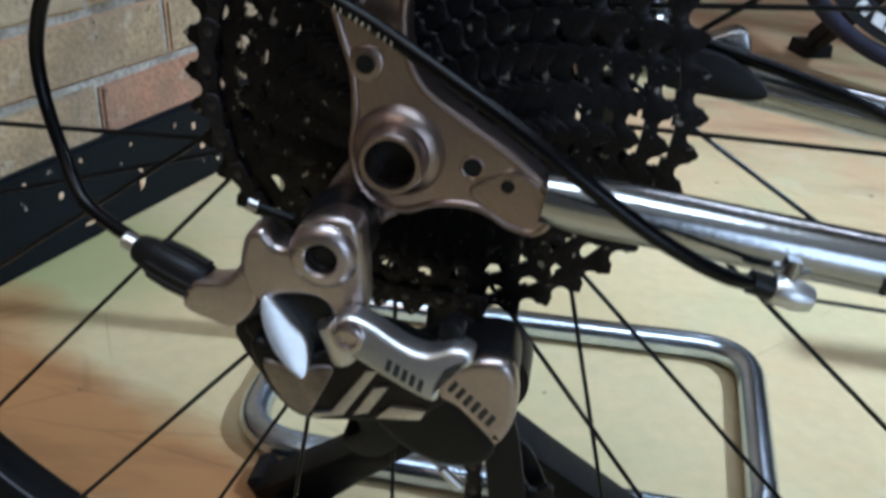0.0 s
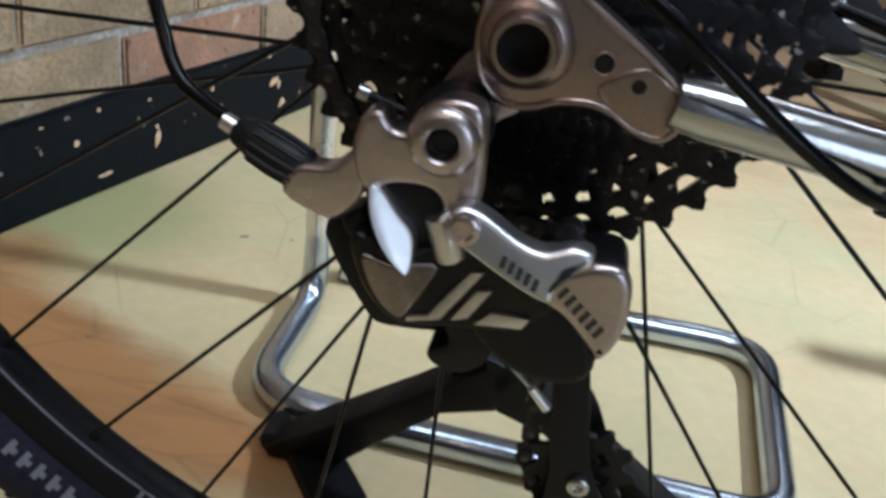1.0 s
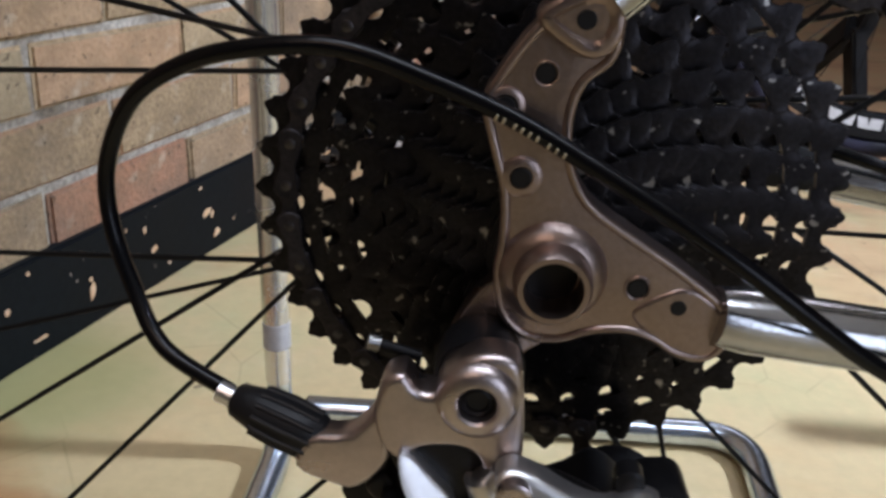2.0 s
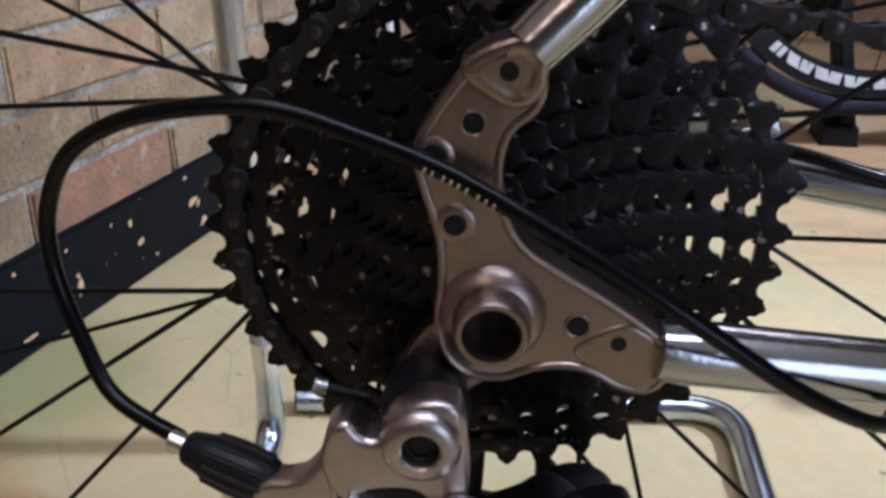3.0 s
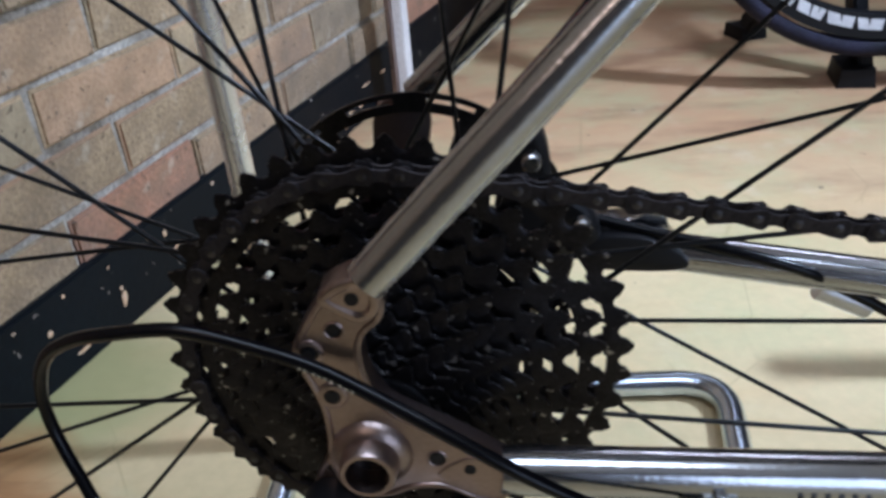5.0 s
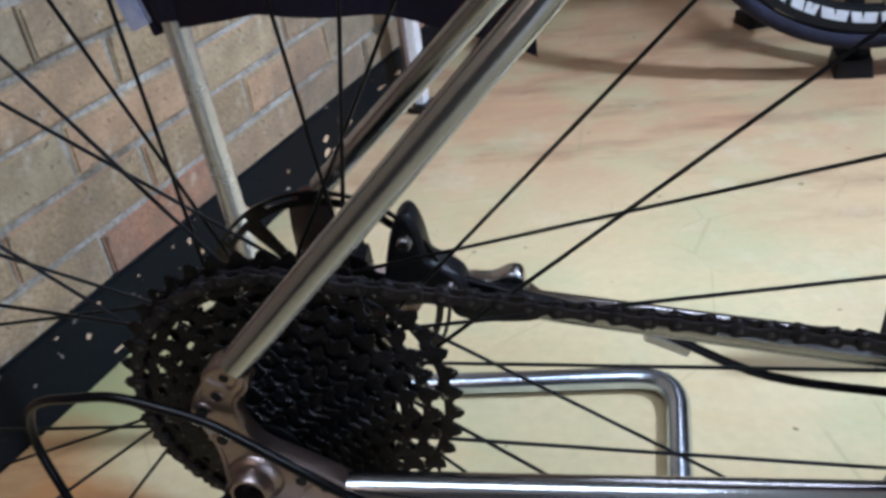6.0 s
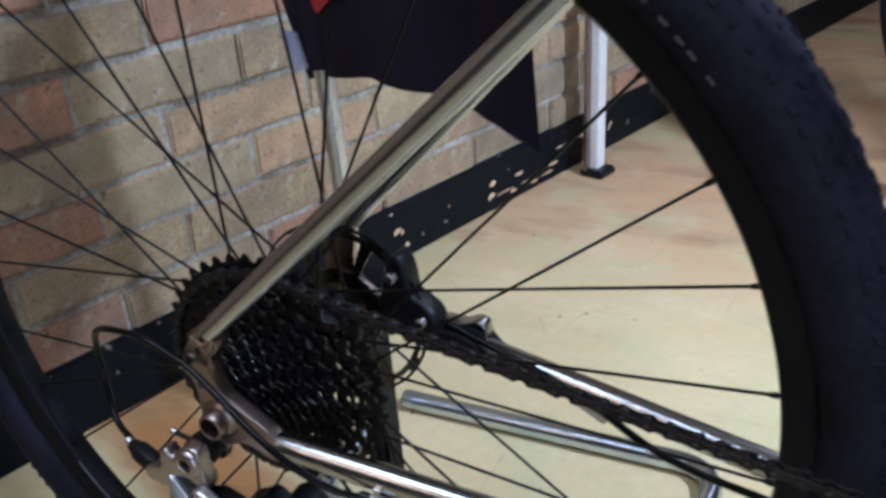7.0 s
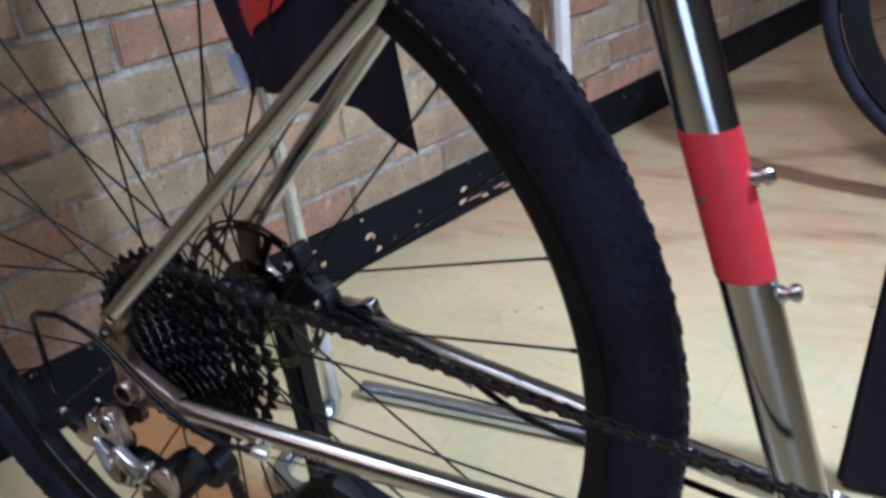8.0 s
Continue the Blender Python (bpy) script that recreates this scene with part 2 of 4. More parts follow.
    # mask of both painted patches; it also bounds the thin cracks
    warm_shade = k.math("MAXIMUM", k.step(away, 2.2, 1.2), k.math("MULTIPLY", k.step(corner, 2.3, 1.1), 0.8))
    k.paint(k.math("MULTIPLY", warm_shade, 0.92), (0.37, 0.165, 0.055))
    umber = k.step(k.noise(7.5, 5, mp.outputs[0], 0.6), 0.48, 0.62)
    k.paint(k.math("MULTIPLY", k.math("MULTIPLY", umber, warm_shade), 0.6), (0.24, 0.115, 0.045))
    fine = k.add("ShaderNodeTexVoronoi")
    fine.feature = "DISTANCE_TO_EDGE"
    fine.inputs["Scale"].default_value = 6.5
    k.nt.links.new(mp.outputs[0], fine.inputs["Vector"])
    k.paint(k.math("MULTIPLY", k.math("MULTIPLY", k.step(fine.outputs["Distance"], 0.020, 0.006), warm_shade), 0.25), (0.10, 0.055, 0.025))
    dots = k.step(k.noise(46, 1), 0.76, 0.78)
    k.paint(k.math("MULTIPLY", dots, 0.8), (0.12, 0.08, 0.05))
    return k.m


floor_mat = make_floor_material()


def make_skirting_material():
    k = Mat("black_skirting_paint", (0.0028, 0.0042, 0.0062), 0.5, 0.0, (0.006, 0.008, 0.010), 5, 120, bump=0.15, spread=0.2, space="Object", spec=0.11)
    chips = k.step(k.noise(58, 3), 0.70, 0.72)
    k.paint(k.math("MULTIPLY", chips, 0.5), (0.42, 0.36, 0.30))
    return k.m


skirting_mat = make_skirting_material()

# ---- mesh helpers ----


def finish(bm, name, material, smooth=None):
    bmesh.ops.recalc_face_normals(bm, faces=bm.faces)
    me = bpy.data.meshes.new(name)
    bm.to_mesh(me)
    bm.free()
    me.materials.append(material)
    if smooth is not None:
        me.shade_smooth()
        me.set_sharp_from_angle(angle=radians(smooth))
    return me


def part(name, bm, material, parent=None, label="", smooth=40):
    ob = new(name, finish(bm, name, material, smooth))
    ob.parent = parent
    return tagged(ob, label) if label else ob


def thing(name, label, category, group="", kind="", at=(0, 0, 0)):
    ob = new(name)
    ob.location = at
    ob.empty_display_size = 0.05
    return tagged(ob, label, category, group, kind)


def curve(points, n=8, closed=False):
    """A smooth run of places through the given ones."""
    pts = [Vector(p) for p in points]
    out = []
    count = len(pts) if closed else len(pts) - 1
    for i in range(count):
        if closed:
            a, b, c, d = (pts[(i + k) % len(pts)] for k in (-1, 0, 1, 2))
        else:
            a, b, c, d = pts[max(i - 1, 0)], pts[i], pts[i + 1], pts[min(i + 2, len(pts) - 1)]
        for s in range(n):
            t = s / n
            out.append(0.5 * (2 * b + (c - a) * t + (2 * a - 5 * b + 4 * c - d) * t * t + (3 * b - a - 3 * c + d) * t**3))
    if not closed:
        out.append(pts[-1])
    return out


def sweep(bm, path, radius, seg=14, closed=False, squash=1.0):
    """A round tube along a path; radius a number or one per place."""
    pts = [Vector(p) for p in path]
    rad = [radius] * len(pts) if isinstance(radius, (int, float)) else radius
    n = len(pts)
    side = None
    rings = []
    for i, p in enumerate(pts):
        t = (pts[(i + 1) % n] - pts[i - 1]) if closed else pts[min(i + 1, n - 1)] - pts[max(i - 1, 0)]
        t.normalize()
        if side is None:
            side = t.orthogonal().normalized()
        side = (side - t * side.dot(t)).normalized()
        up = t.cross(side)
        rings.append([bm.verts.new(p + rad[i] * (math.cos(a) * side + squash * math.sin(a) * up)) for a in (2 * math.pi * k / seg for k in range(seg))])
    for i in range(n if closed else n - 1):
        r0, r1 = rings[i], rings[(i + 1) % n]
        for k in range(seg):
            bm.faces.new((r0[k], r0[(k + 1) % seg], r1[(k + 1) % seg], r1[k]))
    if not closed:
        bm.faces.new(rings[0])
        bm.faces.new(rings[-1])
    return bm


def tube(path, radius, seg=14, closed=False, squash=1.0):
    return sweep(bmesh.new(), path, radius, seg, closed, squash)


def rounded(corners, r, n=6):
    """Corners of an open path with its bends rounded."""
    pts = [Vector(c) for c in corners]
    out = [pts[0]]
    for a, b, c in zip(pts, pts[1:], pts[2:]):
        p, q = b + (a - b).normalized() * r, b + (c - b).normalized() * r
        out += [p.lerp(b, t).lerp(b.lerp(q, t), t) for t in (k / n for k in range(n + 1))]
    return out + [pts[-1]]


def lathe(profile, seg=40, at=(0, 0, 0), axis="Y", closed=False):
    """Turns (radius, along) pairs about an axis."""
    bm = bmesh.new()
    rings = []
    for r, y in profile:
        ring = []
        for k in range(seg):
            a = 2 * math.pi * k / seg
            u, v = r * math.cos(a), r * math.sin(a)
            q = (u, y, v) if axis == "Y" else (u, v, y) if axis == "Z" else (y, u, v)
            ring.append(bm.verts.new(Vector(at) + Vector(q)))
        rings.append(ring)
    m = len(rings)
    for i in range(m if closed else m - 1):
        for k in range(seg):
            bm.faces.new((rings[i][k], rings[i][(k + 1) % seg], rings[(i + 1) % m][(k + 1) % seg], rings[(i + 1) % m][k]))
    if not closed:
        for ring in (rings[0], rings[-1]):
            if profile[rings.index(ring)][0] > 1e-5:
                bm.faces.new(ring)
    return bm


def slab(outline, y0, y1, bevel=0.0008, z0=0.0, seg=2):
    """A plate cut to an outline in x and z, from y0 to y1, edges eased."""
    bm = bmesh.new()
    a = [bm.verts.new((x, y0, z + z0)) for x, z in outline]
    f = bm.faces.new(a)
    ret = bmesh.ops.extrude_face_region(bm, geom=[f])
    bmesh.ops.translate(bm, vec=(0, y1 - y0, 0), verts=[v for v in ret["geom"] if isinstance(v, bmesh.types.BMVert)])
    if bevel:
        edges = [e for e in bm.edges if abs(e.verts[0].co.y - e.verts[1].co.y) < 1e-7]
        bmesh.ops.bevel(bm, geom=edges, offset=bevel, segments=seg, affect="EDGES", profile=0.6)
    return bm


def smooth_outline(pts, n=4):
    return [(p.x, p.z) for p in curve([(x, 0, z) for x, z in pts], n, True)]


def box(x0, x1, y0, y1, z0, z1, bevel=0.0, seg=2):
    bm = bmesh.new()
    bmesh.ops.create_cube(bm, size=1)
    for v in bm.verts:
        v.co = Vector((x0 + (v.co.x + 0.5) * (x1 - x0), y0 + (v.co.y + 0.5) * (y1 - y0), z0 + (v.co.z + 0.5) * (z1 - z0)))
    if bevel:
        bmesh.ops.bevel(bm, geom=bm.edges[:], offset=bevel, segments=seg, affect="EDGES")
    return bm


def disc(centre, direction, radius, depth, seg=24, bevel=0.0):
    """A short round bar from centre along a direction."""
    d = Vector(direction).normalized()
    c = Vector(centre)
    if bevel:
        return tube([c, c + d * 1e-5, c + d * (depth - bevel), c + d * depth], [radius, radius, radius, radius - bevel], seg)
    return tube([c, c + d * depth], radius, seg)


def polar(outer, layers, keep, y0, y1, nseg, z0, ease=0.0):
    """A toothed or pierced plate: rings of cells between radii; keep(i, k) tells which cells stand."""
    bm = bmesh.new()
    grid = {}

    def vert(i, k, y):
        key = (i, k % nseg, y)
        if key not in grid:
            a = 2 * math.pi * k / nseg
            r = outer(k) if i == 0 else layers[i - 1]
            d = ease * (1 if y == y0 else -1) if i == 0 else 0.0
            grid[key] = bm.verts.new((r * math.cos(a), y + d, z0 + r * math.sin(a)))
        return grid[key]

    n = len(layers)
    cells = {(i, k) for i in range(n) for k in range(nseg) if keep(i, k)}
    for i, k in cells:
        for y in (y0, y1):
            bm.faces.new([vert(i, k, y), vert(i, k + 1, y), vert(i + 1, k + 1, y), vert(i + 1, k, y)])
        for gone, a, b in (((i - 1, k), (i, k), (i, k + 1)), ((i + 1, k), (i + 1, k), (i + 1, k + 1)),
                           ((i, (k - 1) % nseg), (i, k), (i + 1, k)), ((i, (k + 1) % nseg), (i, k + 1), (i + 1, k + 1))):
            if gone not in cells:
                bm.faces.new([vert(*a, y0), vert(*b, y0), vert(*b, y1), vert(*a, y1)])
    return bm


def recess(bm, rim, depth, lean=0.0):
    """Sinks the front of a plate inside a rim."""
    bm.normal_update()
    front = max((f for f in bm.faces if abs(f.normal.y) > 0.9 and f.calc_center_median().y < -0.076), key=lambda f: f.calc_area())
    bmesh.ops.inset_region(bm, faces=[front], thickness=rim, depth=0.0)
    bmesh.ops.inset_region(bm, faces=[front], thickness=0.0007, depth=0.0)
    ring = [loop.vert for loop in front.loops]
    for _ in range(6):
        flat = [v.co.copy() for v in ring]
        for i, v in enumerate(ring):
            v.co = (flat[i - 1] + flat[i] * 2 + flat[(i + 1) % len(ring)]) / 4
    mid = sum(v.co.z for v in ring) / len(ring)
    for v in ring:
        v.co.y += depth + lean * (mid - v.co.z)
    for _ in range(2):
        bmesh.ops.inset_region(bm, faces=[front], thickness=0.00025, depth=0.0)
    return bm


def tilt(bm, centre, by_x, by_z):
    """Leans the front of a plate so that it faces up or sideways."""
    for v in bm.verts:
        v.co.y += by_x * (v.co.x - centre[0]) + by_z * (v.co.z - Z0 - centre[1])
    return bm


Z0 = 0.3639

# ---- the room ----
AXLE = 0.3639
WALL_A, WALL_D = 1.2951, 0.5540
ALONG = Vector((math.cos(WALL_A), math.sin(WALL_A), 0))
INTO = Vector((-math.sin(WALL_A), math.cos(WALL_A), 0))


def on_wall(u, z, out=0.0):
    """A place on the brick wall: metres along it, up it and out of it into the room."""
    return INTO * (WALL_D - out) + ALONG * u + Vector((0, 0, z))


WALL_POSE = Matrix.Translation(INTO * WALL_D) @ Matrix((ALONG, INTO, (0, 0, 1))).transposed().to_4x4()

U0, U1 = -4.0, 6.0
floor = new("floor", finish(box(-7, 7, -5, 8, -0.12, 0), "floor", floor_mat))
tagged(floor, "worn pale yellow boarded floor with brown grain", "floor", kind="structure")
wall = new("wall_brick", finish(box(U0, U1, 0.007, 0.22, 0, 2.7), "wall_brick", mortar))
wall.matrix_world = WALL_POSE
tagged(wall, "yellow and red clay brick wall with pale mortar", "wall", kind="structure")
# the gap in the south wall is made up to hold the added fill
for name, b in (("wall_east", (3.6, 3.75, -3, 6)), ("wall_south", (-3.0, 1.4, -3.15, -3.0)), ("wall_south_end", (3.2, 3.6, -3.15, -3.0)), ("wall_north", (-2.0, 3.75, 6.0, 6.15))):
    w = new(name, finish(box(b[0], b[1], b[2], b[3], 0, 2.7), name, wall_paint))
    tagged(w, "plain pale painted wall of the room", "wall", kind="structure")
ceil = new("ceiling", finish(box(-3.5, 3.8, -3.2, 6.2, 2.7, 2.8), "ceiling", ceiling_paint))
tagged(ceil, "plain off-white ceiling", "ceiling", kind="structure")

base = new("baseboard", finish(box(U0, U1, -0.008, 0.0065, 0, 0.1023, 0.003), "baseboard", skirting_mat))
base.matrix_world = WALL_POSE
tagged(base, "chipped black painted skirting board along the brick wall", "baseboard", kind="structure")


def chip(u, z, w, h, lean):
    """A flake of missing paint with an uneven rim."""
    pts = []
    for k in range(9):
        a = 2 * math.pi * k / 9
        r = 0.45 + 0.75 * random.random()
        x, y = w / 2 * r * math.cos(a), h / 2 * r * math.sin(a)
        pts.append((u + x + lean * y, z + y))
    return slab(pts, -0.0086, -0.007, 0)


for u, z, w, h, lean in ((0.4007, 0.0386, 0.009, 0.024, 0.1), (0.4000, 0.0520, 0.005, 0.006, 0), (0.6109, 0.0554, 0.015, 0.014, 0.6), (0.622, 0.050, 0.006, 0.010, 0.2), (0.6300, 0.0232, 0.016, 0.011, 0.3), (0.506, 0.0465, 0.011, 0.012, 0.4),
                         (0.491, 0.0751, 0.006, 0.010, 0), (0.290, 0.0630, 0.008, 0.010, 0), (0.325, 0.020, 0.020, 0.004, 0), (0.862, 0.055, 0.018, 0.010, 0.4),
                         (0.858, 0.031, 0.016, 0.014, 0.6), (1.15, 0.06, 0.03, 0.006, 0.5), (1.2, 0.045, 0.02, 0.010, 1.0), (1.26, 0.05, 0.012, 0.02, 0.7)):
    part("paint_chip", chip(u, z, w, h, lean), chip_wood, base)
chip_rng = random.Random(8)
for k in range(9):
    part("paint_chip", chip(0.90 + 0.022 * k, chip_rng.uniform(0.015, 0.065), chip_rng.uniform(0.02, 0.05), chip_rng.uniform(0.003, 0.008), chip_rng.uniform(0.2, 0.9)), chip_wood, base)
for k in range(8):
    part("paint_chip", chip(0.25 + 0.07 * k, chip_rng.uniform(0.012, 0.095), chip_rng.uniform(0.003, 0.007), chip_rng.uniform(0.002, 0.006), 0.2), chip_wood, base)

# ---- stands behind the bicycle ----


def chrome_stand():
    off = Vector((-0.169, 0.325, 0))
    st = thing("floor_stand", "chromed bent-tube floor stand with a pale sleeved pole", "stand", at=off)
    r = 0.0120
    rp = 0.0094
    bends = (((-0.1700, 0.3330, 0.075), 0.040), ((-0.1690, 0.3330, r), 0.034), ((-0.1695, 0.1843, r), 0.052), ((0.2121, 0.1771, r), 0.034), ((0.2298, 0.3993, r), 0.050))
    path = [Vector((-0.1760, 0.3150, 0.62)) - off]
    stops = [Vector(q) - off for q, _ in bends] + [Vector((-0.1585, 0.3878, r)) - off]
    for k, (_, tight) in enumerate(bends):
        path += rounded([path[-1], stops[k], stops[k + 1]], tight if k else 0.02, 8)[1:-1]
    path.append(stops[-1])
    radii = [rp + (r - rp) * min(1.0, max(0.0, (0.08 - p.z) / 0.06)) for p in path]
    part("tube_frame", tube(path, radii, 20), chrome, st)
    on_pole = lambda z: Vector((-0.1700, 0.3330, 0.075)).lerp(Vector((-0.1760, 0.3150, 0.62)), (z - 0.075) / 0.545) - off
    part("pole_sleeve", tube([on_pole(0.074), on_pole(0.077), on_pole(0.62)], [rp + 0.0006, rp + 0.0011, rp + 0.0011], 24), satin_tube, st, "pale satin sleeve over the pole")
    part("sticker", tube([on_pole(0.106), on_pole(0.128)], rp + 0.0014, 24), white_print, st, "pale paper sticker")
    part("end_plug", disc(stops[-1] + Vector((0.0005, 0, 0)), (-1, 0, 0), 0.0108, 0.002), black_plastic, st, "black plastic end plug")
    return st


chrome_stand()


def bar(a, b, w, d, up=(0, 0, 1), bevel=0.002):
    """A flat bar from a to b, w wide and d thick."""
    a, b = Vector(a), Vector(b)
    t = (b - a).normalized()
    s = Vector(up).cross(t)
    s.normalize()
    n = t.cross(s)
    bm = bmesh.new()
    vs = [bm.verts.new(p + s * i * w / 2 + n * j * d / 2) for p in (a, b) for i, j in ((-1, -1), (1, -1), (1, 1), (-1, 1))]
    for f in ((0, 1, 2, 3), (4, 5, 6, 7), (0, 1, 5, 4), (1, 2, 6, 5), (2, 3, 7, 6), (3, 0, 4, 7)):
        bm.faces.new([vs[k] for k in f])
    bmesh.ops.bevel(bm, geom=bm.edges[:], offset=bevel, segments=2, affect="EDGES")
    return bm


def black_stand(name, label, at, turn, feet=True):
    st = thing(name, label, "bike stand", group="black bicycle stands", at=at)
    st.rotation_euler = (0, 0, turn)
    part("post", bar((-0.018, -0.048, 0.120), (-0.010, -0.066, 0.372), 0.021, 0.028, (0, 1, 0), 0.004), stand_black, st)
    part("cradle", bar((-0.008, -0.078, 0.362), (-0.008, -0.050, 0.366), 0.030, 0.022, (0, 0, 1), 0.004), stand_black, st)
    for s in (-1, 1):
        leg = [(-0.012 * s, 0.160), (0.006 * s, 0.153), (0.050 * s, 0.106), (0.148 * s, 0.010), (0.146 * s, 0.0), (0.104 * s, 0.0), (0.058 * s, 0.062), (0.030 * s, 0.098), (0.0, 0.112)]
        bm = slab(leg if s > 0 else leg[::-1], -0.014, 0.014, 0.003)
        for v in bm.verts:
            v.co.y -= 0.40 * v.co.z
        part("leg", bm, stand_black, st)
        if feet:
            part("foot", bar((0.1285 * s, 0.008, 0.0075), (0.0625 * s, -0.082, 0.0075), 0.034, 0.015), stand_black, st)
            part("foot_cap", bar((0.141 * s, 0.004, 0.012), (0.153 * s, 0.004, 0.006), 0.030, 0.012), black_plastic, st)
    return st


black_stand("bicycle_stand", "black powder-coated bicycle stand with splayed legs", (0.008, 0.155, 0), radians(1))


def banner():
    """A black pennant on the pole, with a red and white print near its edge."""
    fl = thing("banner", "black cloth banner with red and white print hanging on the pole", "banner", at=(-0.175, 0.310, 0.43))
    edge = [(-0.202, 0.078), (-0.178, 0.084), (-0.130, 0.098), (-0.080, 0.109), (-0.030, 0.115), (0.020, 0.1155), (0.060, 0.113), (0.085, 0.112), (0.100, 0.107), (0.112, 0.106), (0.122, 0.103)]

    def low(x):
        for (x0, z0), (x1, z1) in zip(edge, edge[1:]):
            if x <= x1:
                return z0 + (z1 - z0) * max(0.0, (x - x0) / (x1 - x0))
        return edge[-1][1]

    def drape(x, s):
        return 0.310 - 0.60 * (x + 0.175) + 0.008 * math.sin(26 * x + 3 * s) * min(1.0, max(0.0, (x + 0.205) * 12)) + 0.006 * math.sin(60 * x - 4 * s)

    def place(x, s):
        z = low(x) + (0.36 - low(x)) * s
        return Vector((x - 0.055 * s * min(1.0, max(0.0, (-0.06 - x) / 0.13)), drape(x, s), AXLE + z)) - fl.location

    def printed(outline):
        """A thin printed shape that lies on the cloth."""
        bm = bmesh.new()
        bm.faces.new([bm.verts.new((x, 0, z)) for x, z in smooth_outline(outline, 2)])
        bmesh.ops.triangulate(bm, faces=bm.faces[:])
        bmesh.ops.subdivide_edges(bm, edges=bm.edges[:], cuts=2, use_grid_fill=True)
        for v in bm.verts:
            x, z = v.co.x, v.co.z
            sh = (z - low(x)) / (0.36 - low(x))
            x += 0.055 * sh * min(1.0, max(0.0, (-0.06 - x) / 0.17))
            v.co = Vector((v.co.x, drape(x, sh) - 0.003, AXLE + z)) - fl.location
        return bm

    def sheet(x0, x1, f0, f1, nx, nz, push):
        bm = bmesh.new()
        for off in (0.0, 0.0012):
            rows = [[bm.verts.new(place(x0 + (x1 - x0) * i / nx, f0(i / nx) + (f1(i / nx) - f0(i / nx)) * j / nz) + Vector((0, off - push, 0))) for j in range(nz + 1)] for i in range(nx + 1)]
            for i in range(nx):
                for j in range(nz):
                    bm.faces.new((rows[i][j], rows[i + 1][j], rows[i + 1][j + 1], rows[i][j + 1]))
        return bm

    part("cloth", sheet(-0.193, 0.122, lambda s: 0, lambda s: 1, 44, 24, 0.0), cloth_black, fl, smooth=80)
    red = [(-0.1742, 0.1842), (-0.145, 0.200), (-0.1114, 0.2118), (-0.1047, 0.2063), (-0.1018, 0.1999), (-0.0925, 0.199), (-0.0817, 0.2054), (-0.0730, 0.2150), (-0.0817, 0.2164), (-0.0935, 0.219), (-0.0768, 0.2298), (-0.0626, 0.2519),
           (-0.0279, 0.2541), (-0.036, 0.2352), (-0.0456, 0.2178), (-0.0629, 0.2012), (-0.0827, 0.1884), (-0.1155, 0.1731), (-0.145, 0.1573), (-0.1567, 0.1525), (-0.1655, 0.1579), (-0.1701, 0.1705)]
    part("red_print", printed(red), cloth_red, fl, "red printed swoosh", smooth=80)
    part("white_print", printed([(-0.176, 0.2700), (-0.100, 0.2700), (-0.1032, 0.2294), (-0.1107, 0.2140), (-0.1443, 0.2027), (-0.1675, 0.1917), (-0.1804, 0.1850), (-0.1851, 0.1942), (-0.1863, 0.211)]), cloth_white, fl, "white printed field", smooth=80)
    part("hem", tube([place(-0.194, s / 12) for s in range(13)], 0.0042, 8), cloth_black, fl)
    part("tag", sheet(-0.216, -0.192, lambda s: 0.02 + 0.02 * s, lambda s: 0.18 - 0.01 * s, 3, 6, 0.004), tag_blue, fl, "pale blue care tag", smooth=80)
    part("pole_sleeve", tube([Vector((-0.1742, 0.3203, AXLE + 0.095)) - fl.location, Vector((-0.1768, 0.3126, AXLE + 0.33)) - fl.location], 0.0145, 14), cloth_black, fl)
    return fl


banner()


def wall_post():
    """A white enamelled upright in front of the skirting, on a black foot."""
    st = thing("wall_upright", "white metal upright on a black foot against the wall", "upright", at=on_wall(1.122, 0, 0.056))
    st.rotation_euler = (0, 0, WALL_A)
    part("upright", box(-0.014, 0.014, -0.020, 0.006, 0.012, 1.2, 0.002), post_white, st)
    part("flange", box(-0.030, -0.0145, -0.004, 0.004, 0.012, 1.2, 0.001), plate_ti, st, "brownish steel edge flange")
    part("foot", box(-0.030, 0.024, -0.040, 0.012, 0, 0.016, 0.004), black_plastic, st, "black plastic foot")
    return st


wall_post()

# ---- the bicycle ----
bike = thing("bicycle", "bare titanium bicycle with black wheels and a red-taped seat tube", "bicycle")
Z = AXLE


def up(p):
    return Vector((p[0], p[1], p[2] + Z))


SS0, SS1 = up((0.0056, -0.0797, 0.0624)), up((0.3056, 0.002, 0.3507))
part("seatstay", tube([SS0, SS0.lerp(SS1, 0.03), SS0.lerp(SS1, 0.5), SS1], [0.0062, 0.0067, 0.0069, 0.0070], 28), titanium, bike)
CS0, CS1 = up((0.0395, -0.0778, -0.0080)), up((0.429, -0.036, -0.0620))
part("chainstay", tube([CS0, CS0.lerp(CS1, 0.02), CS0.lerp(CS1, 0.5), CS1], [0.0072, 0.0080, 0.0086, 0.0095], 28), titanium, bike)
FS0, FS1 = up((0.004, 0.072, 0.0625)), up((0.300, -0.002, 0.352))
part("seatstay", tube([FS0, FS0.lerp(FS1, 0.5), FS1], [0.0066, 0.0071, 0.0072], 24), titanium, bike)
FC0, FC1 = up((0.040, 0.070, -0.003)), up((0.428, 0.030, -0.054))
part("chainstay", tube([FC0, FC0.lerp(FC1, 0.02), FC0.lerp(FC1, 0.5), FC1], [0.0074, 0.0082, 0.0088, 0.0095], 24), titanium, bike)
ST0, ST1 = up((0.4416, 0.0, -0.075)), up((0.2941, 0.0, 0.46))
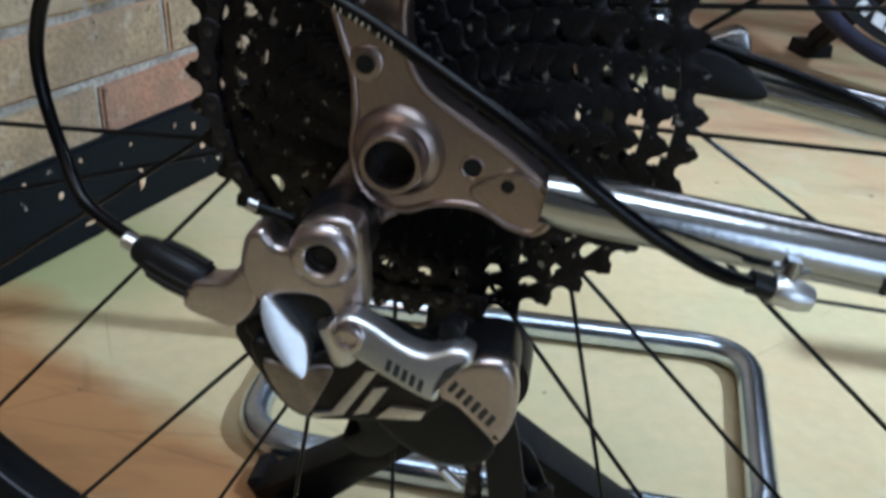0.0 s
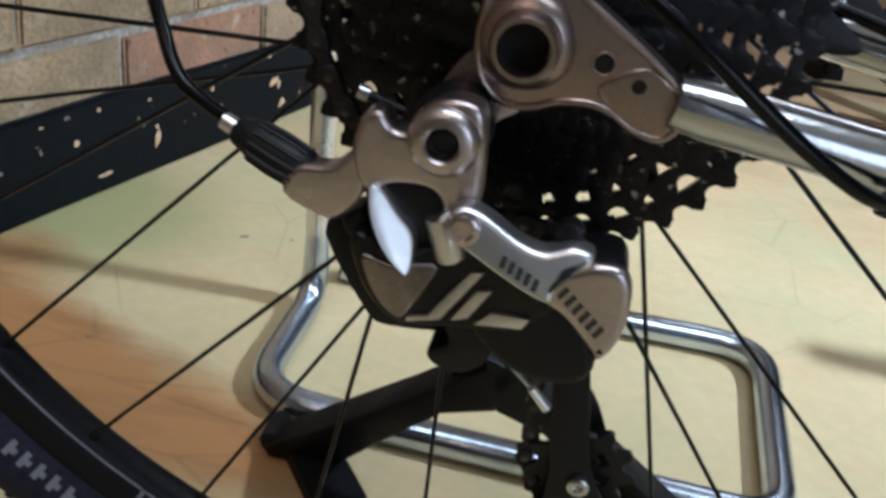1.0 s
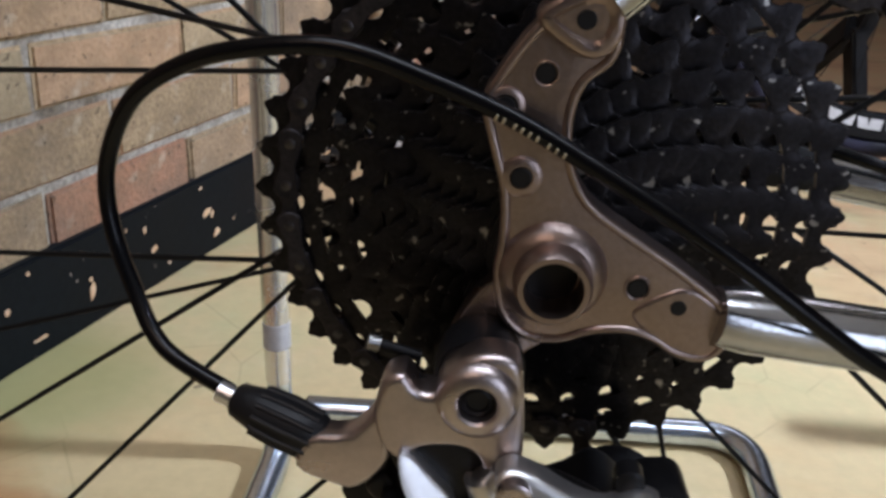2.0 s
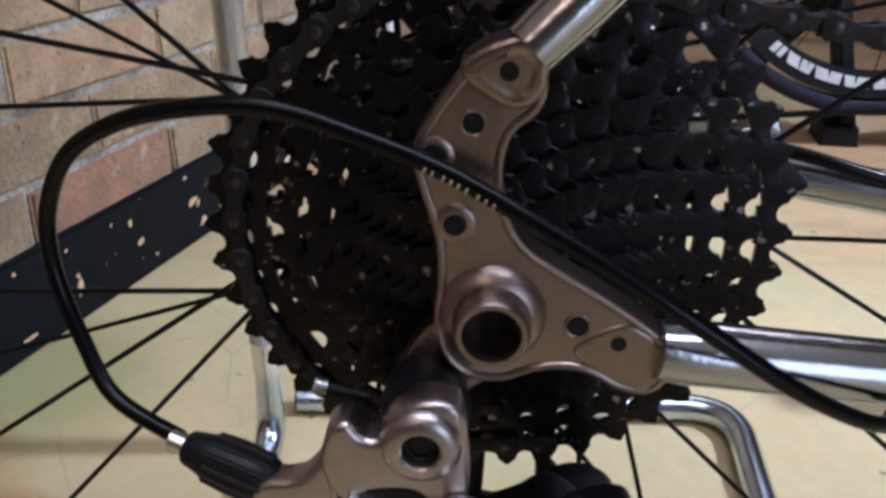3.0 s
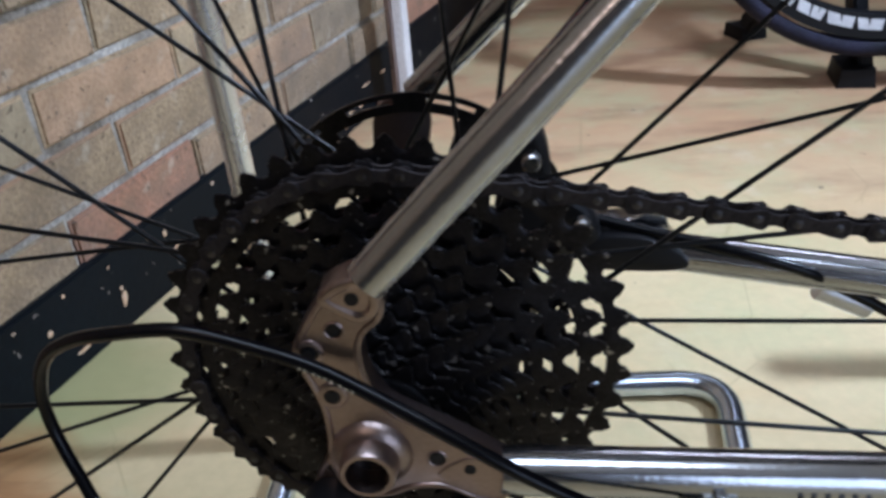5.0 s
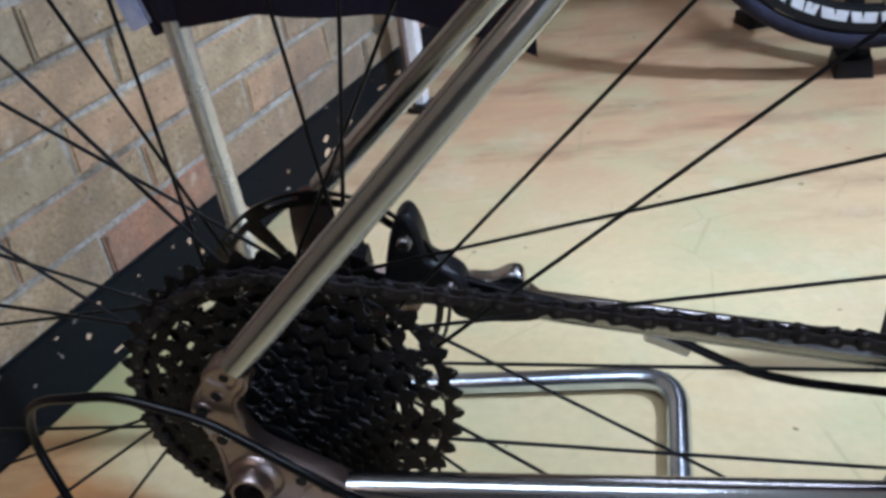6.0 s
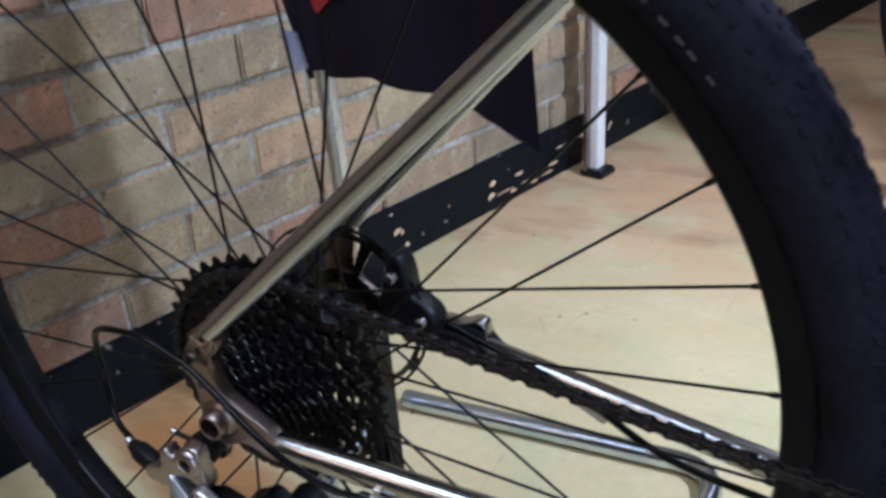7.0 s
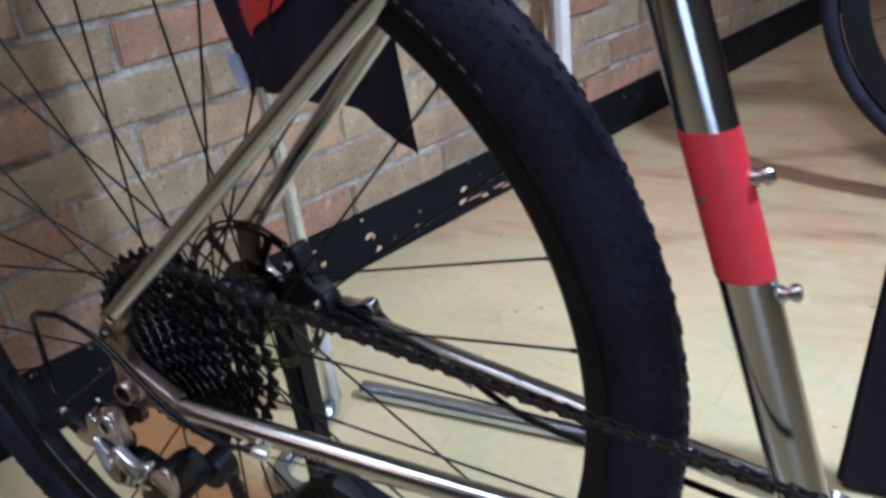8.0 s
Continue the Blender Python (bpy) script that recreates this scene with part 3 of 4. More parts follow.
part("seat_tube", tube([ST0, ST0.lerp(ST1, 0.3), ST0.lerp(ST1, 0.6), ST1], 0.0145, 40), smooth_ti, bike)
part("bottom_bracket_shell", tube([up((0.442, -0.036, -0.068)), up((0.442, 0.036, -0.068))], 0.021, 36), titanium, bike)


def on_seat_tube(z):
    t = (z - ST0.z) / (ST1.z - ST0.z)
    return ST0.lerp(ST1, t)


AXIS = (ST1 - ST0).normalized()
tape = tube([on_seat_tube(0.4742), on_seat_tube(0.500), on_seat_tube(0.530), on_seat_tube(0.5520)], 0.0149, 40)
for v in tape.verts:
    v.co -= AXIS * 0.21 * (v.co.x - on_seat_tube(v.co.z).x)
part("tape_band", tape, red_tape, bike, "matt red tape wrapped round the tube")
FWD = (ST1 - ST0).normalized().cross(Vector((0, 1, 0))).normalized()
if FWD.x < 0:
    FWD = -FWD
for z in (0.5225, 0.4605):
    c = on_seat_tube(z) + FWD * 0.0135
    boss = part("bottle_boss", disc(c, FWD, 0.0048, 0.003, 16), titanium, bike)
    part("bolt", disc(c + FWD * 0.003, FWD, 0.0033, 0.004, 14, 0.001), steel, boss)
    part("bolt_head", disc(c + FWD * 0.007, FWD, 0.0048, 0.0045, 16, 0.0015), steel, boss, "bright steel bolt head")
for dz, w in ((0.0, 0.0042), (0.0055, 0.0030)):
    out = Vector((-0.64, -0.77, -0.02)).normalized()
    part("bare_patch", disc(on_seat_tube(0.519 + dz) + out * 0.0137, out, w, 0.0011, 9), grey_print, bike, "grey gap in the tape")
part("bridge", tube([up((0.202, -0.024, 0.256)), up((0.202, 0.024, 0.256))], 0.006, 18), titanium, bike)

# dropouts
DROP = [(-0.0012, 0.0600), (-0.0070, 0.0578), (-0.0115, 0.0525), (-0.0155, 0.0462), (-0.0187, 0.0390), (-0.0162, 0.0290), (-0.0133, 0.0190), (-0.0128, 0.0070), (-0.0135, 0.0), (-0.012, -0.0105),
        (-0.006, -0.0170), (0.003, -0.0180), (0.011, -0.0150), (0.019, -0.0142), (0.0250, -0.0158), (0.0305, -0.0190), (0.0375, -0.0202), (0.0420, -0.0170), (0.0430, -0.0110), (0.0410, -0.0050),
        (0.030, 0.0033), (0.017, 0.0113), (0.007, 0.0183), (0.0024, 0.0273), (0.0012, 0.0362), (0.0030, 0.0440), (0.0078, 0.0485), (0.0098, 0.0535), (0.0088, 0.0590), (0.0040, 0.0612)]
drop = part("dropout", slab(smooth_outline(DROP, 3), -0.0772, -0.0675, 0.0016, Z, 3), plate_ti, bike, "satin machined metal dropout")
HANGER = [(-0.012, -0.004), (0.004, -0.008), (0.003, -0.018), (-0.006, -0.026), (-0.008, -0.036), (-0.018, -0.038), (-0.024, -0.030), (-0.022, -0.018)]
part("derailleur_hanger", slab(smooth_outline(HANGER, 3), -0.0725, -0.0655, 0.0009, Z), plate_ti, drop)
part("axle_boss", lathe([(0.0135, -0.0738), (0.0128, -0.0775), (0.0110, -0.0800), (0.0092, -0.0808), (0.0088, -0.0860), (0.0080, -0.0872), (0.0068, -0.0872), (0.0066, -0.0735)], 48, (0, 0, Z)), plate_ti, drop, "reddish metal axle boss")
part("axle", lathe([(0.0064, -0.0800), (0.0030, -0.0795), (0.0028, -0.0700), (0.0064, 0.0), (0.0064, 0.078)], 24, (0, 0, Z)), black_alloy, bike)


INSET = []
RING = smooth_outline(DROP, 3)
for (ax, az), (bx, bz), (cx, cz) in zip(RING[-1:] + RING[:-1], RING, RING[1:] + RING[:1]):
    nx, nz = az - cz, cx - ax
    ln = math.hypot(nx, nz)
    INSET.append(up((bx + 0.0011 * nx / ln, -0.0769, bz + 0.0011 * nz / ln)))
part("rim", tube(INSET, 0.0012, 10, True), plate_ti, drop)
part("seatstay_lobe", recess(slab(smooth_outline([(-0.0085, 0.0575), (-0.0053, 0.0618), (-0.0004, 0.0642), (0.0044, 0.0652), (0.0085, 0.0624), (0.0097, 0.0576), (0.0080, 0.0525), (0.0035, 0.0500), (-0.0020, 0.0520)], 3), -0.0805, -0.0680, 0.0018, Z, 5), 0.0008, 0.0008, 0.03), plate_ti, drop)
part("chainstay_lobe", slab(smooth_outline([(0.0195, -0.0078), (0.0225, -0.0128), (0.0295, -0.0172), (0.0372, -0.0190), (0.0412, -0.0160), (0.0420, -0.0108), (0.0398, -0.0056), (0.0330, -0.0012), (0.0270, -0.0022)], 3), -0.0778, -0.0680, 0.0016, Z, 4), plate_ti, drop)
for x, z, r in ((-0.0090, 0.0230, 0.0050), (-0.0137, 0.0388, 0.0046)):
    part("raised_boss", lathe([(r, -0.0767), (r - 0.0004, -0.0778), (r - 0.0012, -0.0782), (0.0026, -0.0782), (0.0022, -0.0772)], 28, (x, 0, z + Z)), plate_ti, drop)
for x, z, r in ((0.0201, -0.0021, 0.0026), (-0.0056, 0.0462, 0.0024)):
    part("bolt_hole", lathe([(r, -0.0744), (r, -0.0775), (r + 0.0003, -0.0777), (r + 0.0006, -0.0775), (r + 0.0006, -0.0744)], 20, (x, 0, z + Z), closed=True), plate_ti, drop)
    # black disc in place of the shade inside an uncut hole
    part("hole_shade", lathe([(r - 0.0001, -0.0774), (r * 0.85, -0.0774), (r * 0.8, -0.0773), (0.0002, -0.0773)], 18, (x, 0, z + Z)), black_plastic, drop)
# shallow black cups give the screw holes their dark insides
for x, y, z, r in ((-0.0090, -0.0783, 0.0230, 0.0023), (-0.0137, -0.0783, 0.0388, 0.0022), (0.0015, -0.0798, 0.0580, 0.0021), (0.0300, -0.0779, -0.0062, 0.0019)):
    part("screw_hole_shade", lathe([(r, y - 0.0001), (r * 0.9, y - 0.0002), (r * 0.85, y + 0.0010), (0.0002, y + 0.0012)], 18, (x, 0, z + Z)), black_plastic, drop)
part("dropout", slab([(x, z) for x, z in smooth_outline([(-0.012, 0.06), (-0.016, 0.03), (-0.014, -0.01), (0.0, -0.017), (0.03, -0.018), (0.048, -0.018), (0.05, 0.0), (0.02, 0.014), (0.008, 0.03), (0.010, 0.06)], 3)], 0.066, 0.0725, 0.001, Z), plate_ti, bike)

drop.location = (0.0003, -0.0026, 0.0006)

# rear wheel
wheel = part("rear_wheel", lathe([(0.3020, -0.0062), (0.3034, -0.0084), (0.3085, -0.0113), (0.3130, -0.0128), (0.3190, -0.0130), (0.3190, -0.0105), (0.3140, -0.0100), (0.3140, 0.0100), (0.3190, 0.0105), (0.3190, 0.0130), (0.3130, 0.0128), (0.3085, 0.0113), (0.3034, 0.0084), (0.3020, 0.0062), (0.3014, 0.0)], 160, (0, 0, Z), closed=True), rim_black, bike, "matt black rim with grey graphics")
TY, TW, TR = 0.3388, 0.0240, 0.0232
prof = []
for k in range(22):
    a = radians(-148 + 296 * k / 21)
    prof.append((TY + TR * math.cos(a), TW * math.sin(a)))
part("tyre", lathe(prof, 180, (0, 0, Z), closed=True), rubber, wheel, "black knobbly tyre")


def tread():
    """The low knobs round the tyre."""
    bm = bmesh.new()
    n = 170
    rng = random.Random(5)
    for i in range(n):
        for a, w, h in ((-62, 0.0055, 0.0010), (-40, 0.0045, 0.0006), (-19, 0.0050, 0.0008), (0, 0.0048, 0.0010), (19, 0.0050, 0.0008), (40, 0.0045, 0.0006), (62, 0.0055, 0.0010)):
            t = 2 * math.pi * (i + (0.5 if abs(a) in (19, 62) else 0)) / n
            ca = radians(a)
            er = Vector((math.cos(t), 0, math.sin(t)))
            tang = Vector((-math.sin(t), 0, math.cos(t)))
            nrm = er * math.cos(ca) + Vector((0, math.sin(ca), 0))
            nrm.normalize()
            side = tang.cross(nrm)
            c = er * (TY + TR * math.cos(ca)) + Vector((0, TW * math.sin(ca), Z))
            l = 0.0026 * (0.6 + 0.8 * rng.random())
            c += tang * rng.uniform(-0.004, 0.004)
            w = w * (0.45 + 0.5 * rng.random())
            vs = [bm.verts.new(c + tang * sx * l * k + side * sy * w / 2 * k + nrm * (h if k < 1 else -0.001)) for k in (1.0, 0.8) for sx, sy in ((-1, -1), (1, -1), (1, 1), (-1, 1))]
            for f in ((4, 5, 6, 7), (0, 1, 5, 4), (1, 2, 6, 5), (2, 3, 7, 6), (3, 0, 4, 7)):
                bm.faces.new([vs[q] for q in f])
    me = bpy.data.meshes.new("tread")
    bm.to_mesh(me)
    bm.free()
    me.materials.append(rubber)
    ob = new("tread", me)
    ob.parent = wheel
    return tagged(ob, kind="stuff")


tread()


def arc_band(name, r0, r1, a0, a1, y, material, n=24, label=""):
    """A thin printed band on the side of the wheel, between two radii and two angles."""
    bm = bmesh.new()
    rows = [[bm.verts.new((r * math.cos(a), yy, Z + r * math.sin(a))) for r, yy in ((r0, y[0]), (r1, y[1]))] for a in (radians(a0 + (a1 - a0) * k / n) for k in range(n + 1))]
    for p, q in zip(rows, rows[1:]):
        bm.faces.new((p[0], q[0], q[1], p[1]))
    ret = bmesh.ops.extrude_face_region(bm, geom=bm.faces[:])
    bmesh.ops.translate(bm, vec=(0, -0.0003, 0), verts=[v for v in ret["geom"] if isinstance(v, bmesh.types.BMVert)])
    return part(name, bm, material, wheel, label)


part("hub", lathe([(0.0235, 0.045), (0.024, 0.034), (0.0290, 0.0335), (0.0290, 0.0300), (0.020, 0.027), (0.0175, 0.005), (0.020, -0.014), (0.0300, -0.0170), (0.0300, -0.0205), (0.022, -0.0215), (0.0165, -0.0225), (0.0165, -0.066), (0.0105, -0.067), (0.0100, -0.0735), (0.0060, -0.0736)], 48, (0, 0, Z)), black_alloy, wheel)


def spokes():
    for k in range(32):
        a = radians(8.63 + 11.25 * k)
        drive = k % 2 == 0
        lead = (k // 2) % 2 == 0
        sw = radians(64 if lead else -64)
        fy, fr = (-0.0198, 0.0278) if drive else (0.0308, 0.0270)
        h = Vector((fr * math.cos(a + sw), fy + (0.0022 if lead else -0.0022), Z + fr * math.sin(a + sw)))
        n = Vector((0.303 * math.cos(a), -0.0042 if drive else -0.0002, Z + 0.303 * math.sin(a)))
        n = h.lerp(n, 1.019)
        part("spoke", tube([h, n], 0.00098, 8), spoke_black, wheel)
        d = (n - h).normalized()
        part("nipple", tube([n - d * 0.012, n - d * 0.010, n + d * 0.001], [0.0013, 0.0017, 0.0018], 8), spoke_black, wheel)


spokes()
wheel.location = (0.0019, 0, 0.001)

# brake rotor
RO = 0.0682


def rotor_keep(i, k):
    if i == 1:
        return k % 20 not in range(3, 15)
    if i == 3:
        return k % 40 < 6
    return True


part("brake_rotor", polar(lambda k: RO, [0.0662, 0.0638, 0.0600, 0.0330, 0.0220], rotor_keep, 0.0540, 0.0558, 240, Z), rotor_steel, wheel, "slotted steel brake rotor")

# cassette
SC = 0.9735
TEETH = (42, 37, 32, 28, 24, 21, 19, 17, 15, 13, 11)
cas = part("cassette", lathe([(0.0168, -0.0255), (0.0235, -0.0262), (0.0235, -0.040), (0.0185, -0.045), (0.0165, -0.0655), (0.0135, -0.0672), (0.0095, -0.0672)], 40, (0, 0, Z)), cog_black, bike, "black wide-range cassette with worn teeth")


def sprocket(i):
    n = TEETH[i]
    rp = SC * 0.0127 / (2 * math.sin(math.pi / n))
    rt, rr = rp + 0.0019, rp - 0.0034
    m = 18 if i < 3 else 12
    y = -0.0269 - 0.0036 * i
    shift = 0.8 if i == 0 else 3.0 * i
    pitch = SC * 0.0127

    def outer(k):
        s = (k % m) / m
        s = min(s, 1 - s)
        if s < 0.06:
            return rt - 0.0003 * (s / 0.06) ** 2
        if s < 0.175:
            q = (s - 0.06) / 0.115
            return rt - 0.0003 + (rp - rt + 0.0003) * q
        return rp - math.sqrt(max(0.0, 0.0034**2 - ((0.5 - s) * pitch) ** 2))

    tot = n * m
    if i <= 2:
        w0, w1 = rr - 0.0042, rr - 0.0042 - (0.0150, 0.0125, 0.0110)[i]
        wins = (21, 18, 16)[i]
        g = (w0 - w1) / 7
        layers = [rr - 0.0005, w0, w0 - 0.6 * g, w0 - 1.4 * g, w0 - 3.0 * g, w0 - 3.6 * g, w0 - 5.6 * g, w0 - 6.4 * g, w1, w1 - 0.0030]

        def keep(a, k):
            f = (k * wins / tot) % 1.0
            if a in (2, 5):
                return f < 0.34 or f > 0.86
            if a == 3:
                return f < 0.22
            if a == 4:
                return f < 0.18 or f > 0.97
            if a == 6:
                return 0.05 < f < 0.24
            if a == 7:
                return f < 0.30 or f > 0.92
            if a == 8:
                return f < 0.45
            return True
    else:
        layers = [rr + 0.0004, max(rr - 0.0060, 0.0165)]

        def keep(a, k):
            return True
    bm = polar(outer, layers, keep, y - 0.0010, y + 0.0010, tot, 0, 0.0004)
    ob = part("sprocket", bm, cog_black, cas, smooth=32)
    if i >= 1:
        ob.data.materials.append(cog_worn)
        for f in ob.data.polygons:
            c = f.center
            if abs(f.normal.y) < 0.3 and math.hypot(c.x, c.z) > rr - 0.0003:
                f.material_index = 1
    ob.location = (0, 0, Z)
    ob.rotation_euler = (0, -radians(shift), 0)
    return ob


for i in range(len(TEETH)):
    sprocket(i)
for i in range(3):
    for k in range(6):
        a = radians(60 * k + 20 * i)
        r0, r1 = 0.020, SC * 0.0127 / (2 * math.sin(math.pi / TEETH[i])) - 0.0185
        part("carrier_arm", bar((r0 * math.cos(a), -0.0300 - 0.0036 * i, Z + r0 * math.sin(a)), (r1 * math.cos(a + 0.25), -0.0290 - 0.0036 * i, Z + r1 * math.sin(a + 0.25)), 0.0016, 0.008, (0, 1, 0), 0.0004), cog_black, cas)

cas.location = (0.0012, 0, 0)

# chain
CHY = -0.0305
RC = SC * 0.0127 / (2 * math.sin(math.pi / 37))
PITCH = 0.0127 * SC


def chain_path():
    pts = []
    a0 = radians(80.6)
    pts.append(Vector((0.455, -0.042, 0.0066)))
    pts.append(Vector((0.30, -0.0375, 0.0283)))
    pts.append(Vector((0.15, -0.0330, 0.0493)))
    for k in range(41):
        a = a0 + (radians(284) - a0) * k / 40
        pts.append(Vector((RC * math.cos(a), CHY, RC * math.sin(a))))
    gc, gr = Vector((0.0461, CHY, -0.1686)), 0.0212
    pts.append(Vector((0.0210, CHY, -0.0800)))
    pts.append(Vector((0.0222, CHY, -0.1200)))
    for k in range(9):
        a = radians(165 + 70 * k / 8)
        pts.append(Vector((gc.x + gr * math.cos(a), CHY, gc.z + gr * math.sin(a))))
    tc = Vector((0.0735, CHY, -0.2540))
    for k in range(17):
        a = radians(172 + 120 * k / 16)
        pts.append(Vector((tc.x + gr * math.cos(a), CHY, tc.z + gr * math.sin(a))))
    return [p + Vector((0, 0, Z)) for p in pts]


def walk_points(pts, step, start):
    """Places at even steps along a path."""
    out, left = [], start
    for a, b in zip(pts, pts[1:]):
        l = (b - a).length
        s = left
        while s < l:
            out.append(a.lerp(b, s / l))
            s += step
        left = s - l
    return out


def link_outline(r, waist):
    out = []
    for c, s in ((0, 1), (PITCH, -1)):
        for k in range(7):
            a = radians(120 + 20 * k) if s > 0 else radians(-60 + 20 * k)
            out.append((c + r * math.cos(a), r * math.sin(a)))
        out.append((PITCH / 2, -waist if s > 0 else waist))
    return out


def link_mesh(name, r, waist, half, thick):
    bm = bmesh.new()
    for s in (-1, 1):
        b2 = slab(link_outline(r, waist), s * half - thick / 2, s * half + thick / 2, 0.00025, 0, 1)
        tmp = bpy.data.meshes.new("tmp")
        b2.to_mesh(tmp)
        b2.free()
        bm.from_mesh(tmp)
        bpy.data.meshes.remove(tmp)
    return finish(bm, name, chain_mat, 35)


PINS = walk_points(chain_path(), PITCH, 0.004)
bm = bmesh.new()
for p in PINS:
    sweep(bm, [p + Vector((0, -0.0034, 0)), p + Vector((0, -0.0031, 0)), p + Vector((0, 0.0031, 0)), p + Vector((0, 0.0034, 0))], [0.0013, 0.0019, 0.0019, 0.0013], 10)
    sweep(bm, [p + Vector((0, -0.0013, 0)), p + Vector((0, 0.0013, 0))], 0.0037, 12)
chain = part("chain", bm, pin_steel, bike, "dark oily roller chain", 35)
INNER, OUTER = link_mesh("inner_link", 0.0041, 0.0019, 0.0018, 0.0009), link_mesh("outer_link", 0.0042, 0.0021, 0.0028, 0.0009)
for k, (p, q) in enumerate(zip(PINS, PINS[1:])):
    ob = new("chain_link", OUTER if k % 2 else INNER)
    ob.parent = chain
    d = (q - p).normalized()
    n = Vector((0, 1, 0))
    n = (n - d * n.dot(d)).normalized()
    ob.matrix_basis = Matrix.Translation(p) @ Matrix((d, n, d.cross(n))).transposed().to_4x4()


def pulley(name, c, parent):
    m, n = 12, 11

    def outer(k):
        s = (k % m) / m
        s = min(s, 1 - s)
        return 0.0212 if s < 0.12 else 0.0165 if s > 0.34 else 0.0212 - 0.0047 * (s - 0.12) / 0.22

    ob = part(name, polar(outer, [0.0155, 0.012, 0.008, 0.004], lambda a, k: a != 2 or (k % 22) < 9, -0.0014, 0.0014, n * m, 0), black_plastic, parent)
    ob.location = (c[0], CHY, c[1] + Z)
    return ob


# rear derailleur
der = part("rear_derailleur", slab(smooth_outline([(-0.0362, -0.027), (-0.0344, -0.0219), (-0.0300, -0.0204), (-0.0267, -0.0246), (-0.0213, -0.0238), (-0.018, -0.0167), (-0.0128, -0.0140), (-0.0068, -0.0145), (-0.0038, -0.0185), (-0.0022, -0.0375), (-0.0036, -0.0443), (-0.0100, -0.0456), (-0.0123, -0.0410), (-0.0168, -0.0385), (-0.0258, -0.0395), (-0.0304, -0.0433), (-0.0349, -0.0391), (-0.0368, -0.0319)], 3), -0.0955, -0.0850, 0.0022, Z, 3), silver_paint, bike, "silver and black long-cage rear derailleur")
BX, BZ = -0.0134, -0.0251
part("pivot_boss", lathe([(0.0096, -0.0860), (0.0096, -0.0952), (0.0088, -0.0972), (0.0070, -0.0984), (0.0050, -0.0986), (0.0044, -0.0980), (0.0041, -0.0945)], 36, (BX, 0, BZ + Z)), silver_paint, der, "satin pivot boss")
part("pivot_bolt", lathe([(0.0042, -0.0950), (0.0042, -0.0958), (0.0026, -0.0964), (0.0024, -0.0958), (0.0003, -0.0957)], 24, (BX, 0, BZ + Z)), black_alloy, der)
part("pivot_sleeve", lathe([(0.0105, -0.0870), (0.0110, -0.0800), (0.0100, -0.0725)], 32, (BX, 0, BZ + Z)), black_alloy, der)
part("cable_arm", slab(smooth_outline([(-0.0345, -0.0300), (-0.0330, -0.0445), (-0.0405, -0.0535), (-0.0470, -0.0530), (-0.0555, -0.0490), (-0.0525, -0.0405), (-0.0420, -0.0385)], 3), -0.0935, -0.0850, 0.0020, Z, 3), silver_paint, der)
BA, BB = up((-0.0500, -0.0880, -0.0440)), up((-0.0725, -0.0840, -0.0368))
BD = (BB - BA).normalized()
adj = part("barrel_adjuster", tube([BA, BA + BD * 0.001, BA + BD * 0.008, BA + BD * 0.016, BB - BD * 0.001, BB], [0.0050, 0.0058, 0.0062, 0.0058, 0.0042, 0.0030], 20), black_plastic, der, "ribbed black barrel adjuster")
for k in range(12):
    a = 2 * math.pi * k / 12
    s = BD.orthogonal().normalized()
    o = s * math.cos(a) + BD.cross(s) * math.sin(a)
    part("rib", tube([BA + BD * 0.002 + o * 0.0058, BA + BD * 0.010 + o * 0.0062, BA + BD * 0.017 + o * 0.0057], 0.0007, 6), black_plastic, adj)
part("ferrule", tube([BB - BD * 0.001, BB + BD * 0.004], 0.0026, 16), polished, der)
part("crescent_link", tilt(slab(smooth_outline([(-0.0306, -0.0400), (-0.0273, -0.0410), (-0.0220, -0.0470), (-0.0177, -0.0518), (-0.0170, -0.0593), (-0.0186, -0.0612), (-0.0253, -0.0545), (-0.0294, -0.0468)], 3), -0.1000, -0.0900, 0.0007, Z, 2), (-0.024, -0.051), 0.40, 0.45), polished, der, "polished curved link")
part("inner_link", slab(smooth_outline([(-0.047, -0.0665), (-0.041, -0.0600), (-0.030, -0.0630), (-0.020, -0.0690), (0.010, -0.0740), (0.020, -0.0800), (0.013, -0.0880), (-0.003, -0.0905), (-0.025, -0.0935), (-0.033, -0.0890)], 3), -0.0790, -0.0700, 0.0015, Z), black_alloy, der)
part("spring_housing", slab(smooth_outline([(-0.0330, -0.0400), (-0.0120, -0.0400), (-0.0090, -0.0480), (-0.0150, -0.0580), (-0.0260, -0.0560)], 3), -0.0930, -0.0780, 0.0015, Z), black_plastic, der)
part("parallelogram", slab(smooth_outline([(-0.0325, -0.0545), (-0.0350, -0.0580), (-0.0312, -0.0690), (-0.0252, -0.0768), (-0.0185, -0.0800), (-0.0060, -0.0784), (0.0120, -0.0752), (0.0186, -0.0700), (0.0240, -0.0620), (0.0120, -0.0540), (-0.0030, -0.0500), (-0.0150, -0.0560), (-0.0240, -0.0580)], 3), -0.0965, -0.0800, 0.0020, Z, 3), dark_alloy, der)
part("side_face", slab(smooth_outline([(-0.0308, -0.0600), (-0.0230, -0.0612), (-0.0160, -0.0596), (-0.0100, -0.0590), (-0.0118, -0.0650), (-0.0152, -0.0722), (-0.0185, -0.0775), (-0.0240, -0.0745), (-0.0285, -0.0680)], 3), -0.0982, -0.0955, 0.0012, Z, 3), smoked, der)
